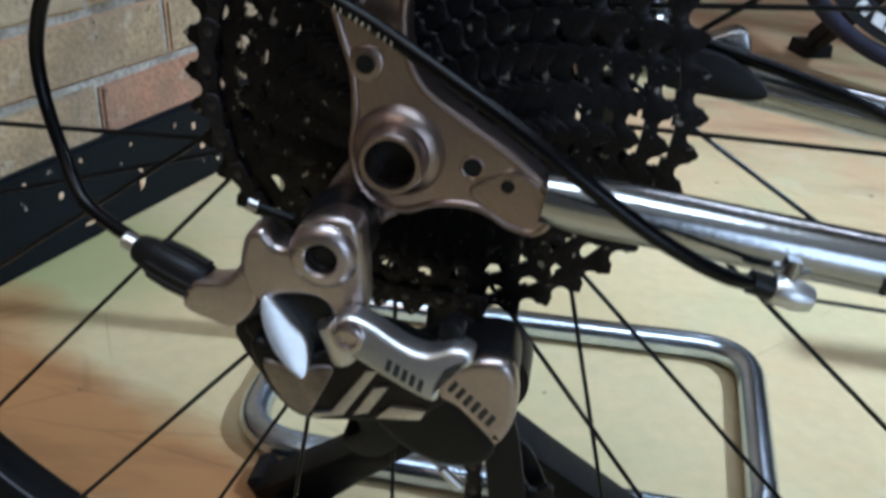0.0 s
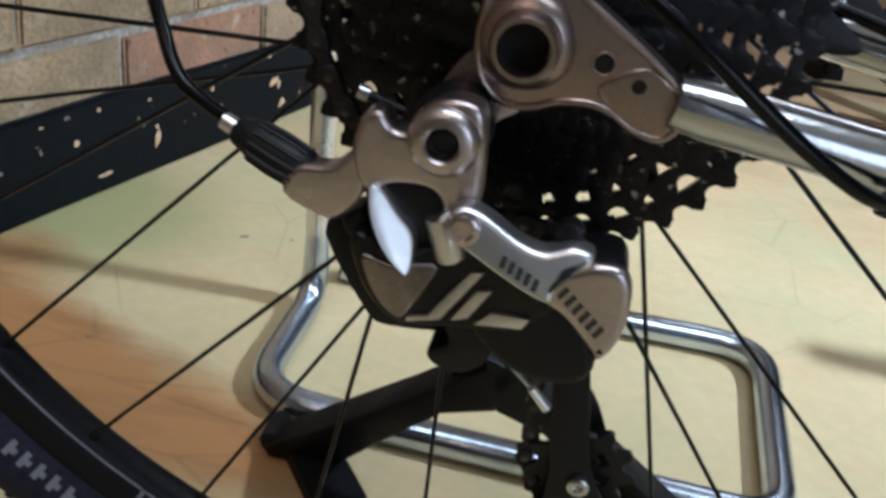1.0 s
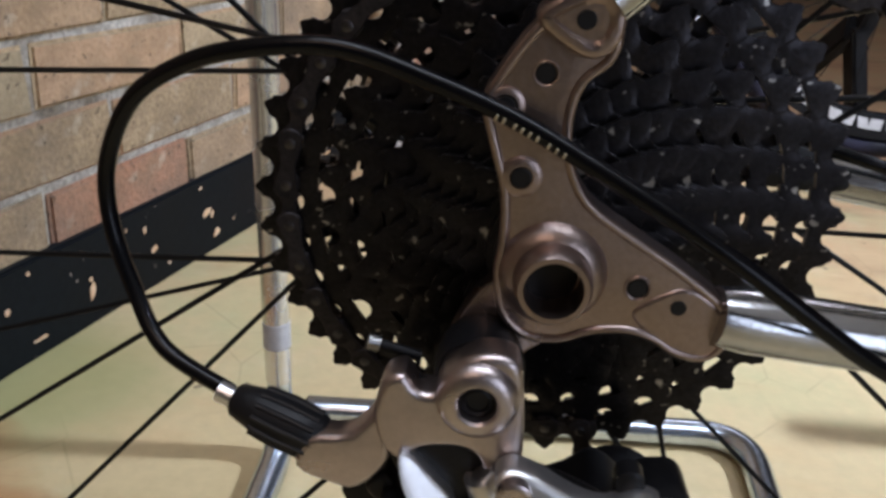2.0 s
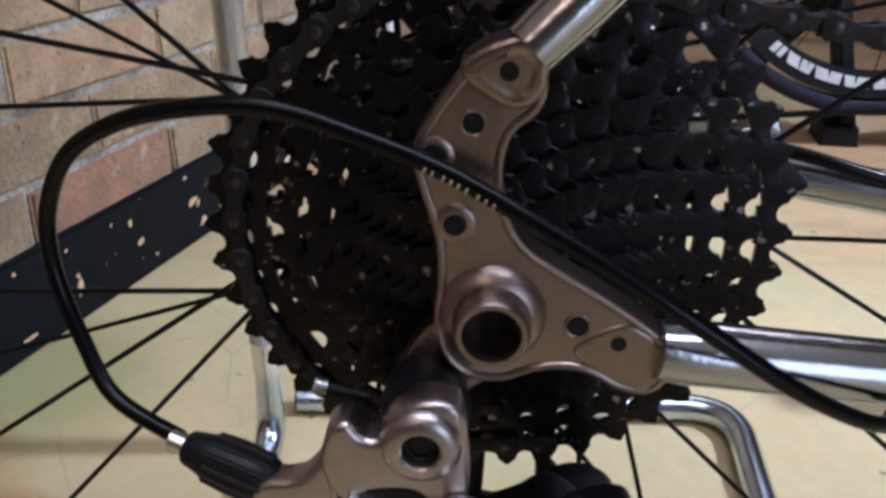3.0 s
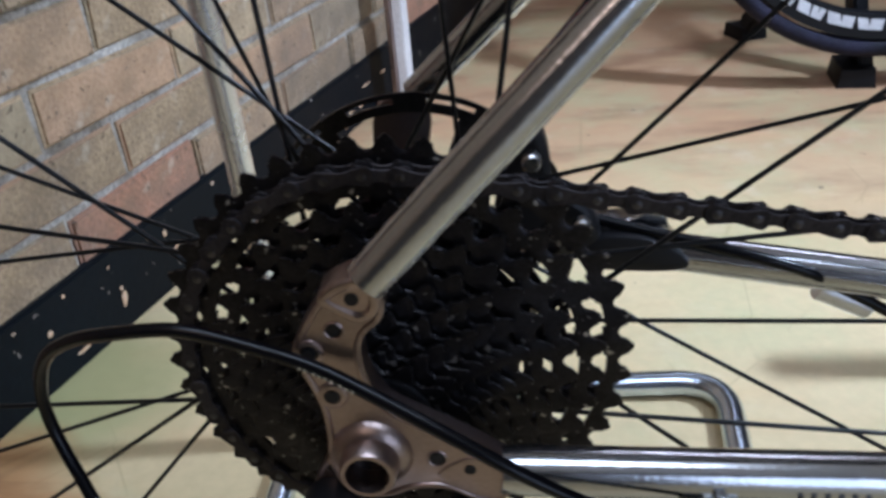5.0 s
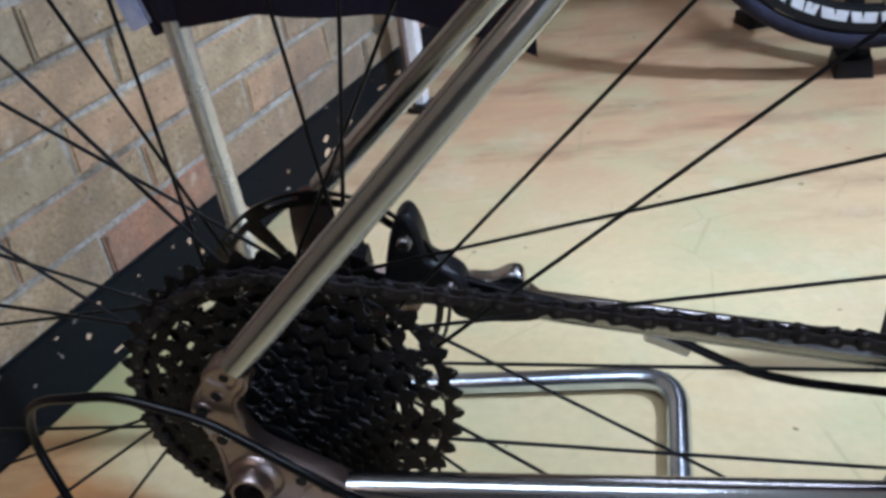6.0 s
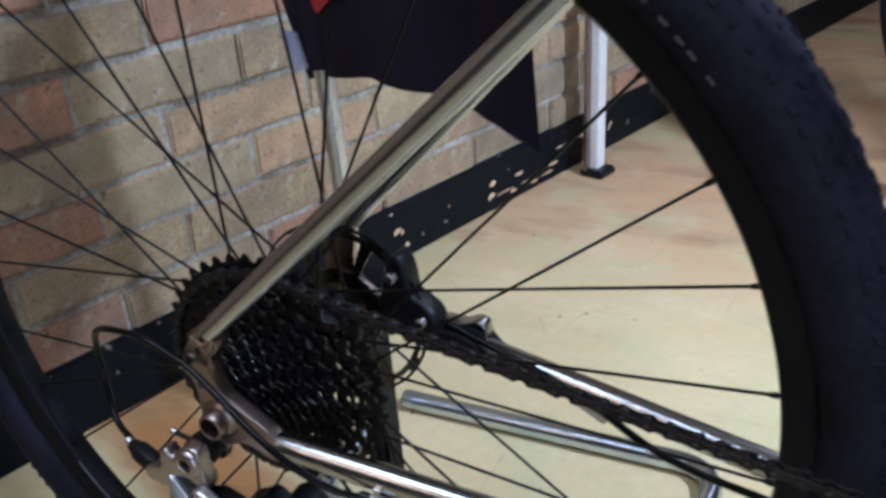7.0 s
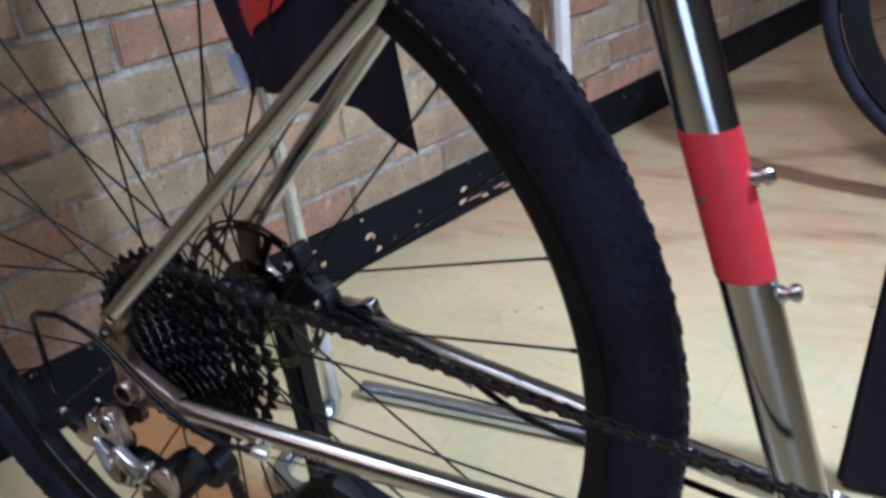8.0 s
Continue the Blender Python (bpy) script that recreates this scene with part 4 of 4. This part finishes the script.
for face in (((-0.0012, -0.0586), (0.0028, -0.0578), (-0.0074, -0.0752), (-0.0170, -0.0782), (-0.0165, -0.0760), (-0.0112, -0.0748)), ((0.0012, -0.0640), (0.0058, -0.0628), (0.0000, -0.0730), (-0.0048, -0.0748)), ((0.0017, -0.0745), (0.0062, -0.0695), (0.0168, -0.0692), (0.0150, -0.0728))):
    part("facet", slab(face, -0.0980, -0.0955, 0.0006, Z), bright_alloy, der)
part("back_arm", slab(smooth_outline([(-0.0392, -0.0558), (-0.0344, -0.0512), (-0.0305, -0.0572), (-0.0252, -0.0693), (-0.0205, -0.0752), (-0.0215, -0.0800), (-0.0267, -0.0752), (-0.0342, -0.0628)], 3), -0.0900, -0.0780, 0.0016, Z, 3), black_alloy, der)
part("spring_barrel", tube([up((-0.0115, -0.0955, -0.0445)), up((-0.0110, -0.0955, -0.0450)), up((-0.0072, -0.0955, -0.0560)), up((-0.0068, -0.0955, -0.0570))], [0.0038, 0.0046, 0.0046, 0.0038], 20), bright_alloy, der)
part("outer_link", tilt(slab(smooth_outline([(-0.0084, -0.0406), (-0.0050, -0.0381), (0.0010, -0.0394), (0.0100, -0.0438), (0.0168, -0.0452), (0.0236, -0.0426), (0.0289, -0.0438), (0.0280, -0.0468), (0.0235, -0.0490), (0.0214, -0.0530), (0.0197, -0.0572), (0.0100, -0.0542), (-0.0012, -0.0492), (-0.0066, -0.0462)], 3), -0.1055, -0.0975, 0.0018, Z, 3), (0.01, -0.046), 0.0, 0.3), polished, der, "polished silver outer link with dark lettering")
part("link_pin", lathe([(0.0041, -0.1020), (0.0041, -0.1062), (0.0034, -0.1067), (0.0027, -0.1067), (0.0024, -0.1056), (0.0004, -0.1056)], 24, (-0.0040, 0, -0.0430 + Z)), silver_paint, der)
part("link_pin", lathe([(0.0034, -0.0940), (0.0034, -0.0990), (0.0027, -0.0995), (0.0004, -0.0995)], 24, (0.0222, 0, -0.0418 + Z)), black_alloy, der)
for k in range(5):
    x, z = 0.0062 + 0.0022 * k, -0.0485 - 0.0010 * k
    part("lettering", tilt(slab([(x, z - 0.0018), (x + 0.0014, z - 0.0022), (x + 0.0020, z + 0.0008), (x + 0.0006, z + 0.0012)], -0.10575, -0.1052, 0, Z), (0.01, -0.046), 0.0, 0.3), dark_print, der)
part("knuckle_cap", slab(smooth_outline([(0.0209, -0.0542), (0.0262, -0.0504), (0.0312, -0.0484), (0.0378, -0.0490), (0.0410, -0.0545), (0.0416, -0.0636), (0.0400, -0.0715), (0.0368, -0.0770), (0.0340, -0.0744), (0.0252, -0.0659), (0.0195, -0.0625)], 3), -0.0995, -0.0930, 0.0030, Z, 4), silver_paint, der, "silver knuckle cap with dark lettering")
part("knuckle", slab(smooth_outline([(0.0222, -0.0545), (0.0268, -0.0512), (0.0315, -0.0494), (0.0372, -0.0498), (0.0400, -0.0548), (0.0405, -0.0636), (0.0390, -0.0710), (0.0360, -0.0755), (0.0260, -0.0655)], 3), -0.0935, -0.0760, 0.0012, Z, 2), black_alloy, der)
for k in range(6):
    x, z = 0.0222 + 0.0022 * k, -0.0592 - 0.0019 * k
    part("lettering", slab([(x, z), (x + 0.0011, z - 0.0010), (x + 0.0030, z + 0.0022), (x + 0.0019, z + 0.0032)], -0.09985, -0.0985, 0, Z), dark_print, der)
part("clutch_body", slab(smooth_outline([(0.0, -0.0735), (0.0120, -0.0660), (0.0200, -0.0610), (0.0300, -0.0690), (0.0365, -0.0790), (0.0330, -0.0880), (0.0190, -0.0900), (0.0060, -0.0830)], 3), -0.0960, -0.0560, 0.0030, Z, 3), black_alloy, der)
part("limit_screw_block", slab(smooth_outline([(-0.012, -0.072), (0.004, -0.073), (0.008, -0.090), (0.000, -0.0985), (-0.0088, -0.0970), (-0.0108, -0.0928), (-0.0050, -0.0890), (-0.0080, -0.0820)], 3), -0.0880, -0.0700, 0.0015, Z), black_plastic, der)
part("shift_wire", tube([up((0.004, -0.0915, -0.0805)), up((0.0205, -0.0905, -0.0955))], 0.0007, 8), steel, der)
part("wire_crimp", tube([up((0.0212, -0.0905, -0.0960)), up((0.0268, -0.0900, -0.1022))], [0.0014, 0.0017], 12), polished, der)
part("cage", slab(smooth_outline([(0.0245, -0.0850), (0.0335, -0.0850), (0.0385, -0.1083), (0.0427, -0.1248), (0.0466, -0.1451), (0.0512, -0.1637), (0.0640, -0.1880), (0.0800, -0.2350), (0.0850, -0.2640), (0.0700, -0.2720), (0.0400, -0.2420), (0.0210, -0.2170), (0.0188, -0.2070), (0.0235, -0.1985), (0.0345, -0.1900), (0.0362, -0.1720), (0.0340, -0.1550), (0.0315, -0.1400), (0.0280, -0.1150)], 3), -0.0405, -0.0385, 0.0006, Z), black_alloy, der, "long black pulley cage")
part("cage_plate", slab(smooth_outline([(0.036, -0.140), (0.046, -0.140), (0.058, -0.165), (0.070, -0.205), (0.084, -0.252), (0.072, -0.268), (0.050, -0.245), (0.034, -0.215), (0.038, -0.175)], 3), -0.0235, -0.0215, 0.0006, Z), black_alloy, der)
part("cage_bearing", lathe([(0.0135, -0.0390), (0.0135, -0.0570)], 30, (0.0300, 0, -0.0860 + Z)), black_alloy, der)
pulley("guide_pulley", (0.0475, -0.1704), der)
pulley("tension_pulley", (0.0735, -0.2540), der)
for c in ((0.0475, -0.1704), (0.0735, -0.2540)):
    part("pulley_bolt", lathe([(0.0042, -0.0404), (0.0042, -0.0428), (0.0034, -0.0434), (0.0020, -0.0434), (0.0018, -0.0415), (0.0003, -0.0415)], 20, (c[0], 0, c[1] + Z)), steel, der)
part("b_screw", tube([up((-0.028, -0.0760, -0.0260)), up((-0.0385, -0.0772, -0.0226))], 0.0015, 10), black_alloy, der)
part("b_screw_head", tube([up((-0.0380, -0.0771, -0.0228)), up((-0.0408, -0.0775, -0.0219))], 0.0021, 14), steel, der)

der.location = (-0.0014, -0.0030, 0.0018)

# cables
CABLE = [(0.098, -0.0795, -0.0252), (0.086, -0.0865, -0.02), (0.067, -0.0915, -0.009), (0.0454, -0.093, 0.0056), (0.0279, -0.0908, 0.0163), (0.0096, -0.0868, 0.0259), (-0.0106, -0.0828, 0.0359), (-0.0298, -0.0815, 0.0432), (-0.05, -0.0808, 0.0489), (-0.07, -0.0795, 0.0473), (-0.0864, -0.0745, 0.0418), (-0.1005, -0.069, 0.0318), (-0.1098, -0.064, 0.0150), (-0.1105, -0.064, -0.0005), (-0.1040, -0.069, -0.0165), (-0.0945, -0.076, -0.029), (-0.076, -0.0828, -0.036)]
housing = part("shift_cable", tube(curve([up(p) for p in CABLE], 8), 0.00215, 14), cable_black, bike, "glossy black cable housing")
RUN = curve([up(p) for p in CABLE], 24)
for k in range(9):
    i = next(n for n, p in enumerate(RUN) if p.x < 0.0000 - 0.0019 * k)
    d = (RUN[i + 1] - RUN[i]).normalized()
    o = Vector((0, -0.86, -0.51))
    o = (o - d * o.dot(d)).normalized()
    side = d.cross(o)
    c = RUN[i] + o * 0.00215
    part("housing_print", tube([c + side * 0.0007, c - side * 0.0007], 0.0003, 6), pale_print, housing)
housing.location = (0.0008, -0.0022, 0.0012)
FA, FB = up((0.0970, -0.0800, -0.0248)), up((0.1115, -0.0783, -0.0285))
FD = (FB - FA).normalized()
part("ferrule", tube([FA - FD * 0.002, FA + FD * 0.004], 0.0033, 16), black_plastic, housing)
part("cable_stop", tube([FA + FD * 0.004, FA + FD * 0.005, FA + FD * 0.0115, FB], [0.0036, 0.0043, 0.0043, 0.0036], 18), polished, housing, "bright knurled cable stop")
part("stop_bridge", tube([FA + FD * 0.008, FA + FD * 0.008 + Vector((0.001, 0.001, 0.009))], 0.0020, 10), titanium, housing)
part("shift_wire", tube([FB, up((0.26, -0.052, -0.047)), up((0.43, -0.034, -0.072))], 0.0006, 8), cog_edge, housing)
for k in range(6):
    c = CS0.lerp(CS1, 0.235 + 0.011 * k)
    part("lettering", tube([c + Vector((0, -0.0084, 0.0005)), c + Vector((0.0006, -0.0072, -0.0050))], 0.0009, 6), dark_print, bike)

# brake on the far side
cal = part("brake_caliper", slab(smooth_outline([(0.034, 0.002), (0.039, 0.030), (0.046, 0.050), (0.054, 0.054), (0.0590, 0.042), (0.0615, 0.026), (0.0690, 0.021), (0.0785, 0.012), (0.079, -0.003), (0.058, -0.003), (0.042, -0.004)], 3), 0.050, 0.069, 0.004, Z, 3), black_plastic, bike, "black disc brake caliper")
for x, z in ((0.0520, 0.0420), (0.0720, 0.0120)):
    part("caliper_bolt", lathe([(0.0040, 0.0445), (0.0040, 0.0405), (0.0030, 0.0395), (0.0004, 0.0395)], 20, (x, 0, z + Z)), steel, cal)
# black plate added before the silver mount to imitate its dark reflection
part("mount_dark_front", slab(smooth_outline([(0.070, -0.006), (0.078, 0.0015), (0.092, 0.0020), (0.104, -0.0010), (0.118, -0.0110), (0.112, -0.0160), (0.080, -0.0140)], 3), 0.0500, 0.0612, 0.0020, Z, 2), black_plastic, cal)
part("brake_mount", slab(smooth_outline([(0.070, -0.010), (0.076, 0.004), (0.092, 0.004), (0.102, 0.0080), (0.109, 0.0065), (0.112, -0.004), (0.120, -0.016), (0.080, -0.016)], 3), 0.062, 0.074, 0.002, Z, 3), titanium, bike)
part("brake_hose", tube(curve([up(p) for p in ((0.074, 0.060, 0.008), (0.098, 0.056, 0.002), (0.125, 0.052, -0.004), (0.165, 0.049, -0.016), (0.188, 0.052, -0.030), (0.240, 0.049, -0.056), (0.320, 0.042, -0.066), (0.420, 0.034, -0.078))], 6), 0.0026, 12), cable_black, bike)
part("hose_clip", tube([up((0.176, 0.058, -0.030)), up((0.198, 0.056, -0.040))], 0.0060, 14), polished, bike, "bright metal hose clip")

# prints on the wheel
arc_band("rim_graphic", 0.3037, 0.3046, -146, -119.9, (-0.0087, -0.0092), grey_print, label="thin grey rim line")
arc_band("rim_graphic", 0.3040, 0.3105, -119.8, -119.4, (-0.0089, -0.0121), grey_print)
arc_band("rim_graphic", 0.3039, 0.3049, -119.3, -104, (-0.0089, -0.0094), grey_print)
for k in range(4):
    arc_band("rim_graphic", 0.3068, 0.3100, -117.4 + 1.5 * k, -116.5 + 1.5 * k, (-0.0106, -0.0120), grey_print, 3)
for a in (38.5, 40.8, 42.2, 44, 46.3, 47.6, 49.4):
    arc_band("tyre_print", 0.3288, 0.3302, a, a + 0.9, (-0.0220, -0.0226), grey_print)
for k in range(5):
    a = -131.0 + 1.55 * k
    arc_band("tyre_print", 0.3220, 0.3280, a, a + 0.55, (-0.0170, -0.0218), grey_print, 3, "pale moulded lettering")
    arc_band("tyre_print", 0.3240, 0.3262, a + 0.55, a + 1.0, (-0.0188, -0.0204), grey_print, 3)

# ---- another bicycle further along the room ----


def far_bicycle():
    cx, cy, r = 0.640, 1.20, 0.400
    b = thing("bicycle", "black bicycle wheel of a second bicycle with white rim lettering", "bicycle", at=(cx, cy, 0))
    prof = [(0.3235 + 0.0165 * math.cos(a), 0.019 * math.sin(a)) for a in (radians(-130 + 260 * k / 15) for k in range(16))]
    w = part("front_wheel", lathe([(0.266, -0.010), (0.284, -0.0125), (0.3075, -0.0125), (0.3075, 0.0125), (0.284, 0.0125), (0.266, 0.010)], 120, (0, 0, r), closed=True), rim_black, b)
    part("tyre", lathe(prof, 140, (0, 0, r), closed=True), rubber, w)
    part("hub", lathe([(0.012, -0.05), (0.022, -0.035), (0.016, -0.028), (0.016, 0.028), (0.022, 0.035), (0.012, 0.05)], 28, (0, 0, r)), black_alloy, w)
    for k in range(24):
        a = 2 * math.pi * k / 24
        sw = radians(60 if (k // 2) % 2 else -60)
        part("spoke", tube([(0.020 * math.cos(a + sw), 0.032 * (1 if k % 2 else -1), r + 0.020 * math.sin(a + sw)), (0.264 * math.cos(a), 0, r + 0.264 * math.sin(a))], 0.001, 6), spoke_black, w)
    rng = random.Random(4)
    a = -128.0
    while a < -62:
        wd = 1.4 + 3.4 * rng.random()
        bm = bmesh.new()
        rows = []
        lean = 2.6 * (rng.random() - 0.2)
        for q in range(5):
            t = a + wd * q / 4
            rows.append([bm.verts.new((rr * math.cos(radians(t + sh)), -0.0131, r + rr * math.sin(radians(t + sh)))) for rr, sh in ((0.274, 0), (0.292, lean))])
        for p, q in zip(rows, rows[1:]):
            bm.faces.new((p[0], q[0], q[1], p[1]))
        ret = bmesh.ops.extrude_face_region(bm, geom=bm.faces[:])
        bmesh.ops.translate(bm, vec=(0, -0.0006, 0), verts=[v for v in ret["geom"] if isinstance(v, bmesh.types.BMVert)])
        part("rim_print", bm, white_print, w, "white rim lettering")
        a += wd + 0.4 + 0.9 * rng.random()
    part("fork_blade", tube([(0, -0.052, r), (0.06, -0.052, r + 0.2), (0.10, -0.045, r + 0.40)], [0.009, 0.013, 0.015], 18), black_alloy, b)
    part("fork_blade", tube([(0, 0.052, r), (0.06, 0.052, r + 0.2), (0.10, 0.045, r + 0.40)], [0.009, 0.013, 0.015], 18), black_alloy, b)
    return b


far_bicycle()


def far_stand():
    """A black stand that lifts the far wheel: an upturned V of flat legs, a post to the hub and flat feet."""
    st = thing("bicycle_stand", "black bicycle stand with flat feet lifting another wheel", "bike stand", group="black bicycle stands", at=(0.60, 1.265, 0))
    for a, b in (((-0.020, 0.0, 0.262), (-0.100, 0.290, 0.018)), ((-0.018, 0.0, 0.262), (0.035, -0.010, 0.016))):
        part("leg", bar(a, b, 0.024, 0.054, (0, 1, 0), 0.004), stand_black, st)
    part("post", bar((-0.012, 0.0, 0.235), (0.034, -0.012, 0.405), 0.024, 0.034, (0, 1, 0), 0.004), stand_black, st)
    part("foot", slab([(-0.032, 0.0), (0.032, 0.0), (0.028, 0.034), (-0.028, 0.034)], -0.050, 0.040, 0.004), stand_black, st).matrix_basis = pose(0.018, -0.005, 0, 0, 0, -6)
    part("foot", slab([(-0.030, 0.0), (0.030, 0.0), (0.026, 0.026), (-0.026, 0.026)], -0.035, 0.035, 0.004), stand_black, st).matrix_basis = pose(-0.098, 0.290, 0, 0, 0, 20)
    return st


far_stand()


def unknown_shape():
    # unidentified black object; seam and handle invented, kept thin for a faint shadow
    c = thing("black_object", "unidentified slim black object standing on the floor", "case", at=(0.502, 0.475, 0))
    bm = box(-0.068, 0.05, -0.06, -0.032, 0.0, 0.300, 0.008, 3)
    for v in bm.verts:
        v.co.x += 0.075 * v.co.z * (1 if v.co.x < 0 else 0.4)
    part("body", bm, cloth_black, c)
    part("seam", tube([(-0.060, -0.0605, 0.02), (-0.041, -0.0605, 0.285)], 0.0016, 8), cloth_black, c)
    part("handle", tube(curve([(-0.01, -0.046, 0.297), (0.0, -0.046, 0.318), (0.05, -0.046, 0.318), (0.06, -0.046, 0.297)], 6), 0.006, 12), cloth_black, c)
    return c


unknown_shape()

# ---- bricks ----
PU, PZ, BL, BH = 0.2294, 0.0702, 0.2225, 0.0606
brick_rng = random.Random(11)


def brick_mesh(v, material):
    """A worn brick, its front proud of the mortar; origin at its lower left."""
    bm = box(0, BL, 0.0, 0.060, 0, BH, 0.0)
    jig = random.Random(v)
    for q in bm.verts:
        q.co += Vector(((jig.random() - 0.5) * 0.004, (jig.random() - 0.5) * 0.004, (jig.random() - 0.5) * 0.005))
    edges = [e for e in bm.edges if e.verts[0].co.y < 0.03 and e.verts[1].co.y < 0.03]
    bmesh.ops.bevel(bm, geom=edges, offset=0.0034, segments=2, affect="EDGES")
    return finish(bm, "brick", material, 50)


VARIANTS = [brick_mesh(v, brick_mat) for v in range(8)]
REDS = [brick_mesh(v + 20, brick_red) for v in range(6)]
spare_v, spare_f = [], []
top_row = 33
for row in range(top_row):
    z = 0.0881 + 0.0048 + row * PZ
    shift = 0.3661 if row % 2 == 0 else 0.4734
    k0 = math.floor((U0 - shift) / PU)
    for k in range(k0, int((U1 - shift) / PU)):
        u = shift + k * PU + 0.0034
        if -0.55 < u < 2.9 and row < 9:
            ruddy = brick_rng.random() < (0.68 if u < -0.02 or u > 1.2 else 0.15)
            ob = new("brick", brick_rng.choice(REDS if ruddy else VARIANTS))
            ob.parent = wall
            ob.location = (u + brick_rng.uniform(-0.0015, 0.0015), brick_rng.uniform(-0.001, 0.0015), z + brick_rng.uniform(-0.001, 0.001))
            if brick_rng.random() < 0.5:
                ob.location.x += BL
                ob.location.z += BH
                ob.rotation_euler = (0, math.pi, 0)
        else:
            n = len(spare_v)
            j = brick_rng.uniform(-0.001, 0.0015)
            spare_v += [(x, y + j, q) for x in (u, u + BL) for y in (0, 0.05) for q in (z, z + BH)]
            spare_f += [tuple(n + i for i in f) for f in ((0, 1, 3, 2), (4, 6, 7, 5), (0, 4, 5, 1), (2, 3, 7, 6), (0, 2, 6, 4), (1, 5, 7, 3))]
me = bpy.data.meshes.new("brickwork")
me.from_pydata(spare_v, [], spare_f)
me.materials.append(brick_mat)
far_bricks = new("brickwork", me)
far_bricks.parent = wall
tagged(far_bricks, "rest of the brick courses", kind="stuff")
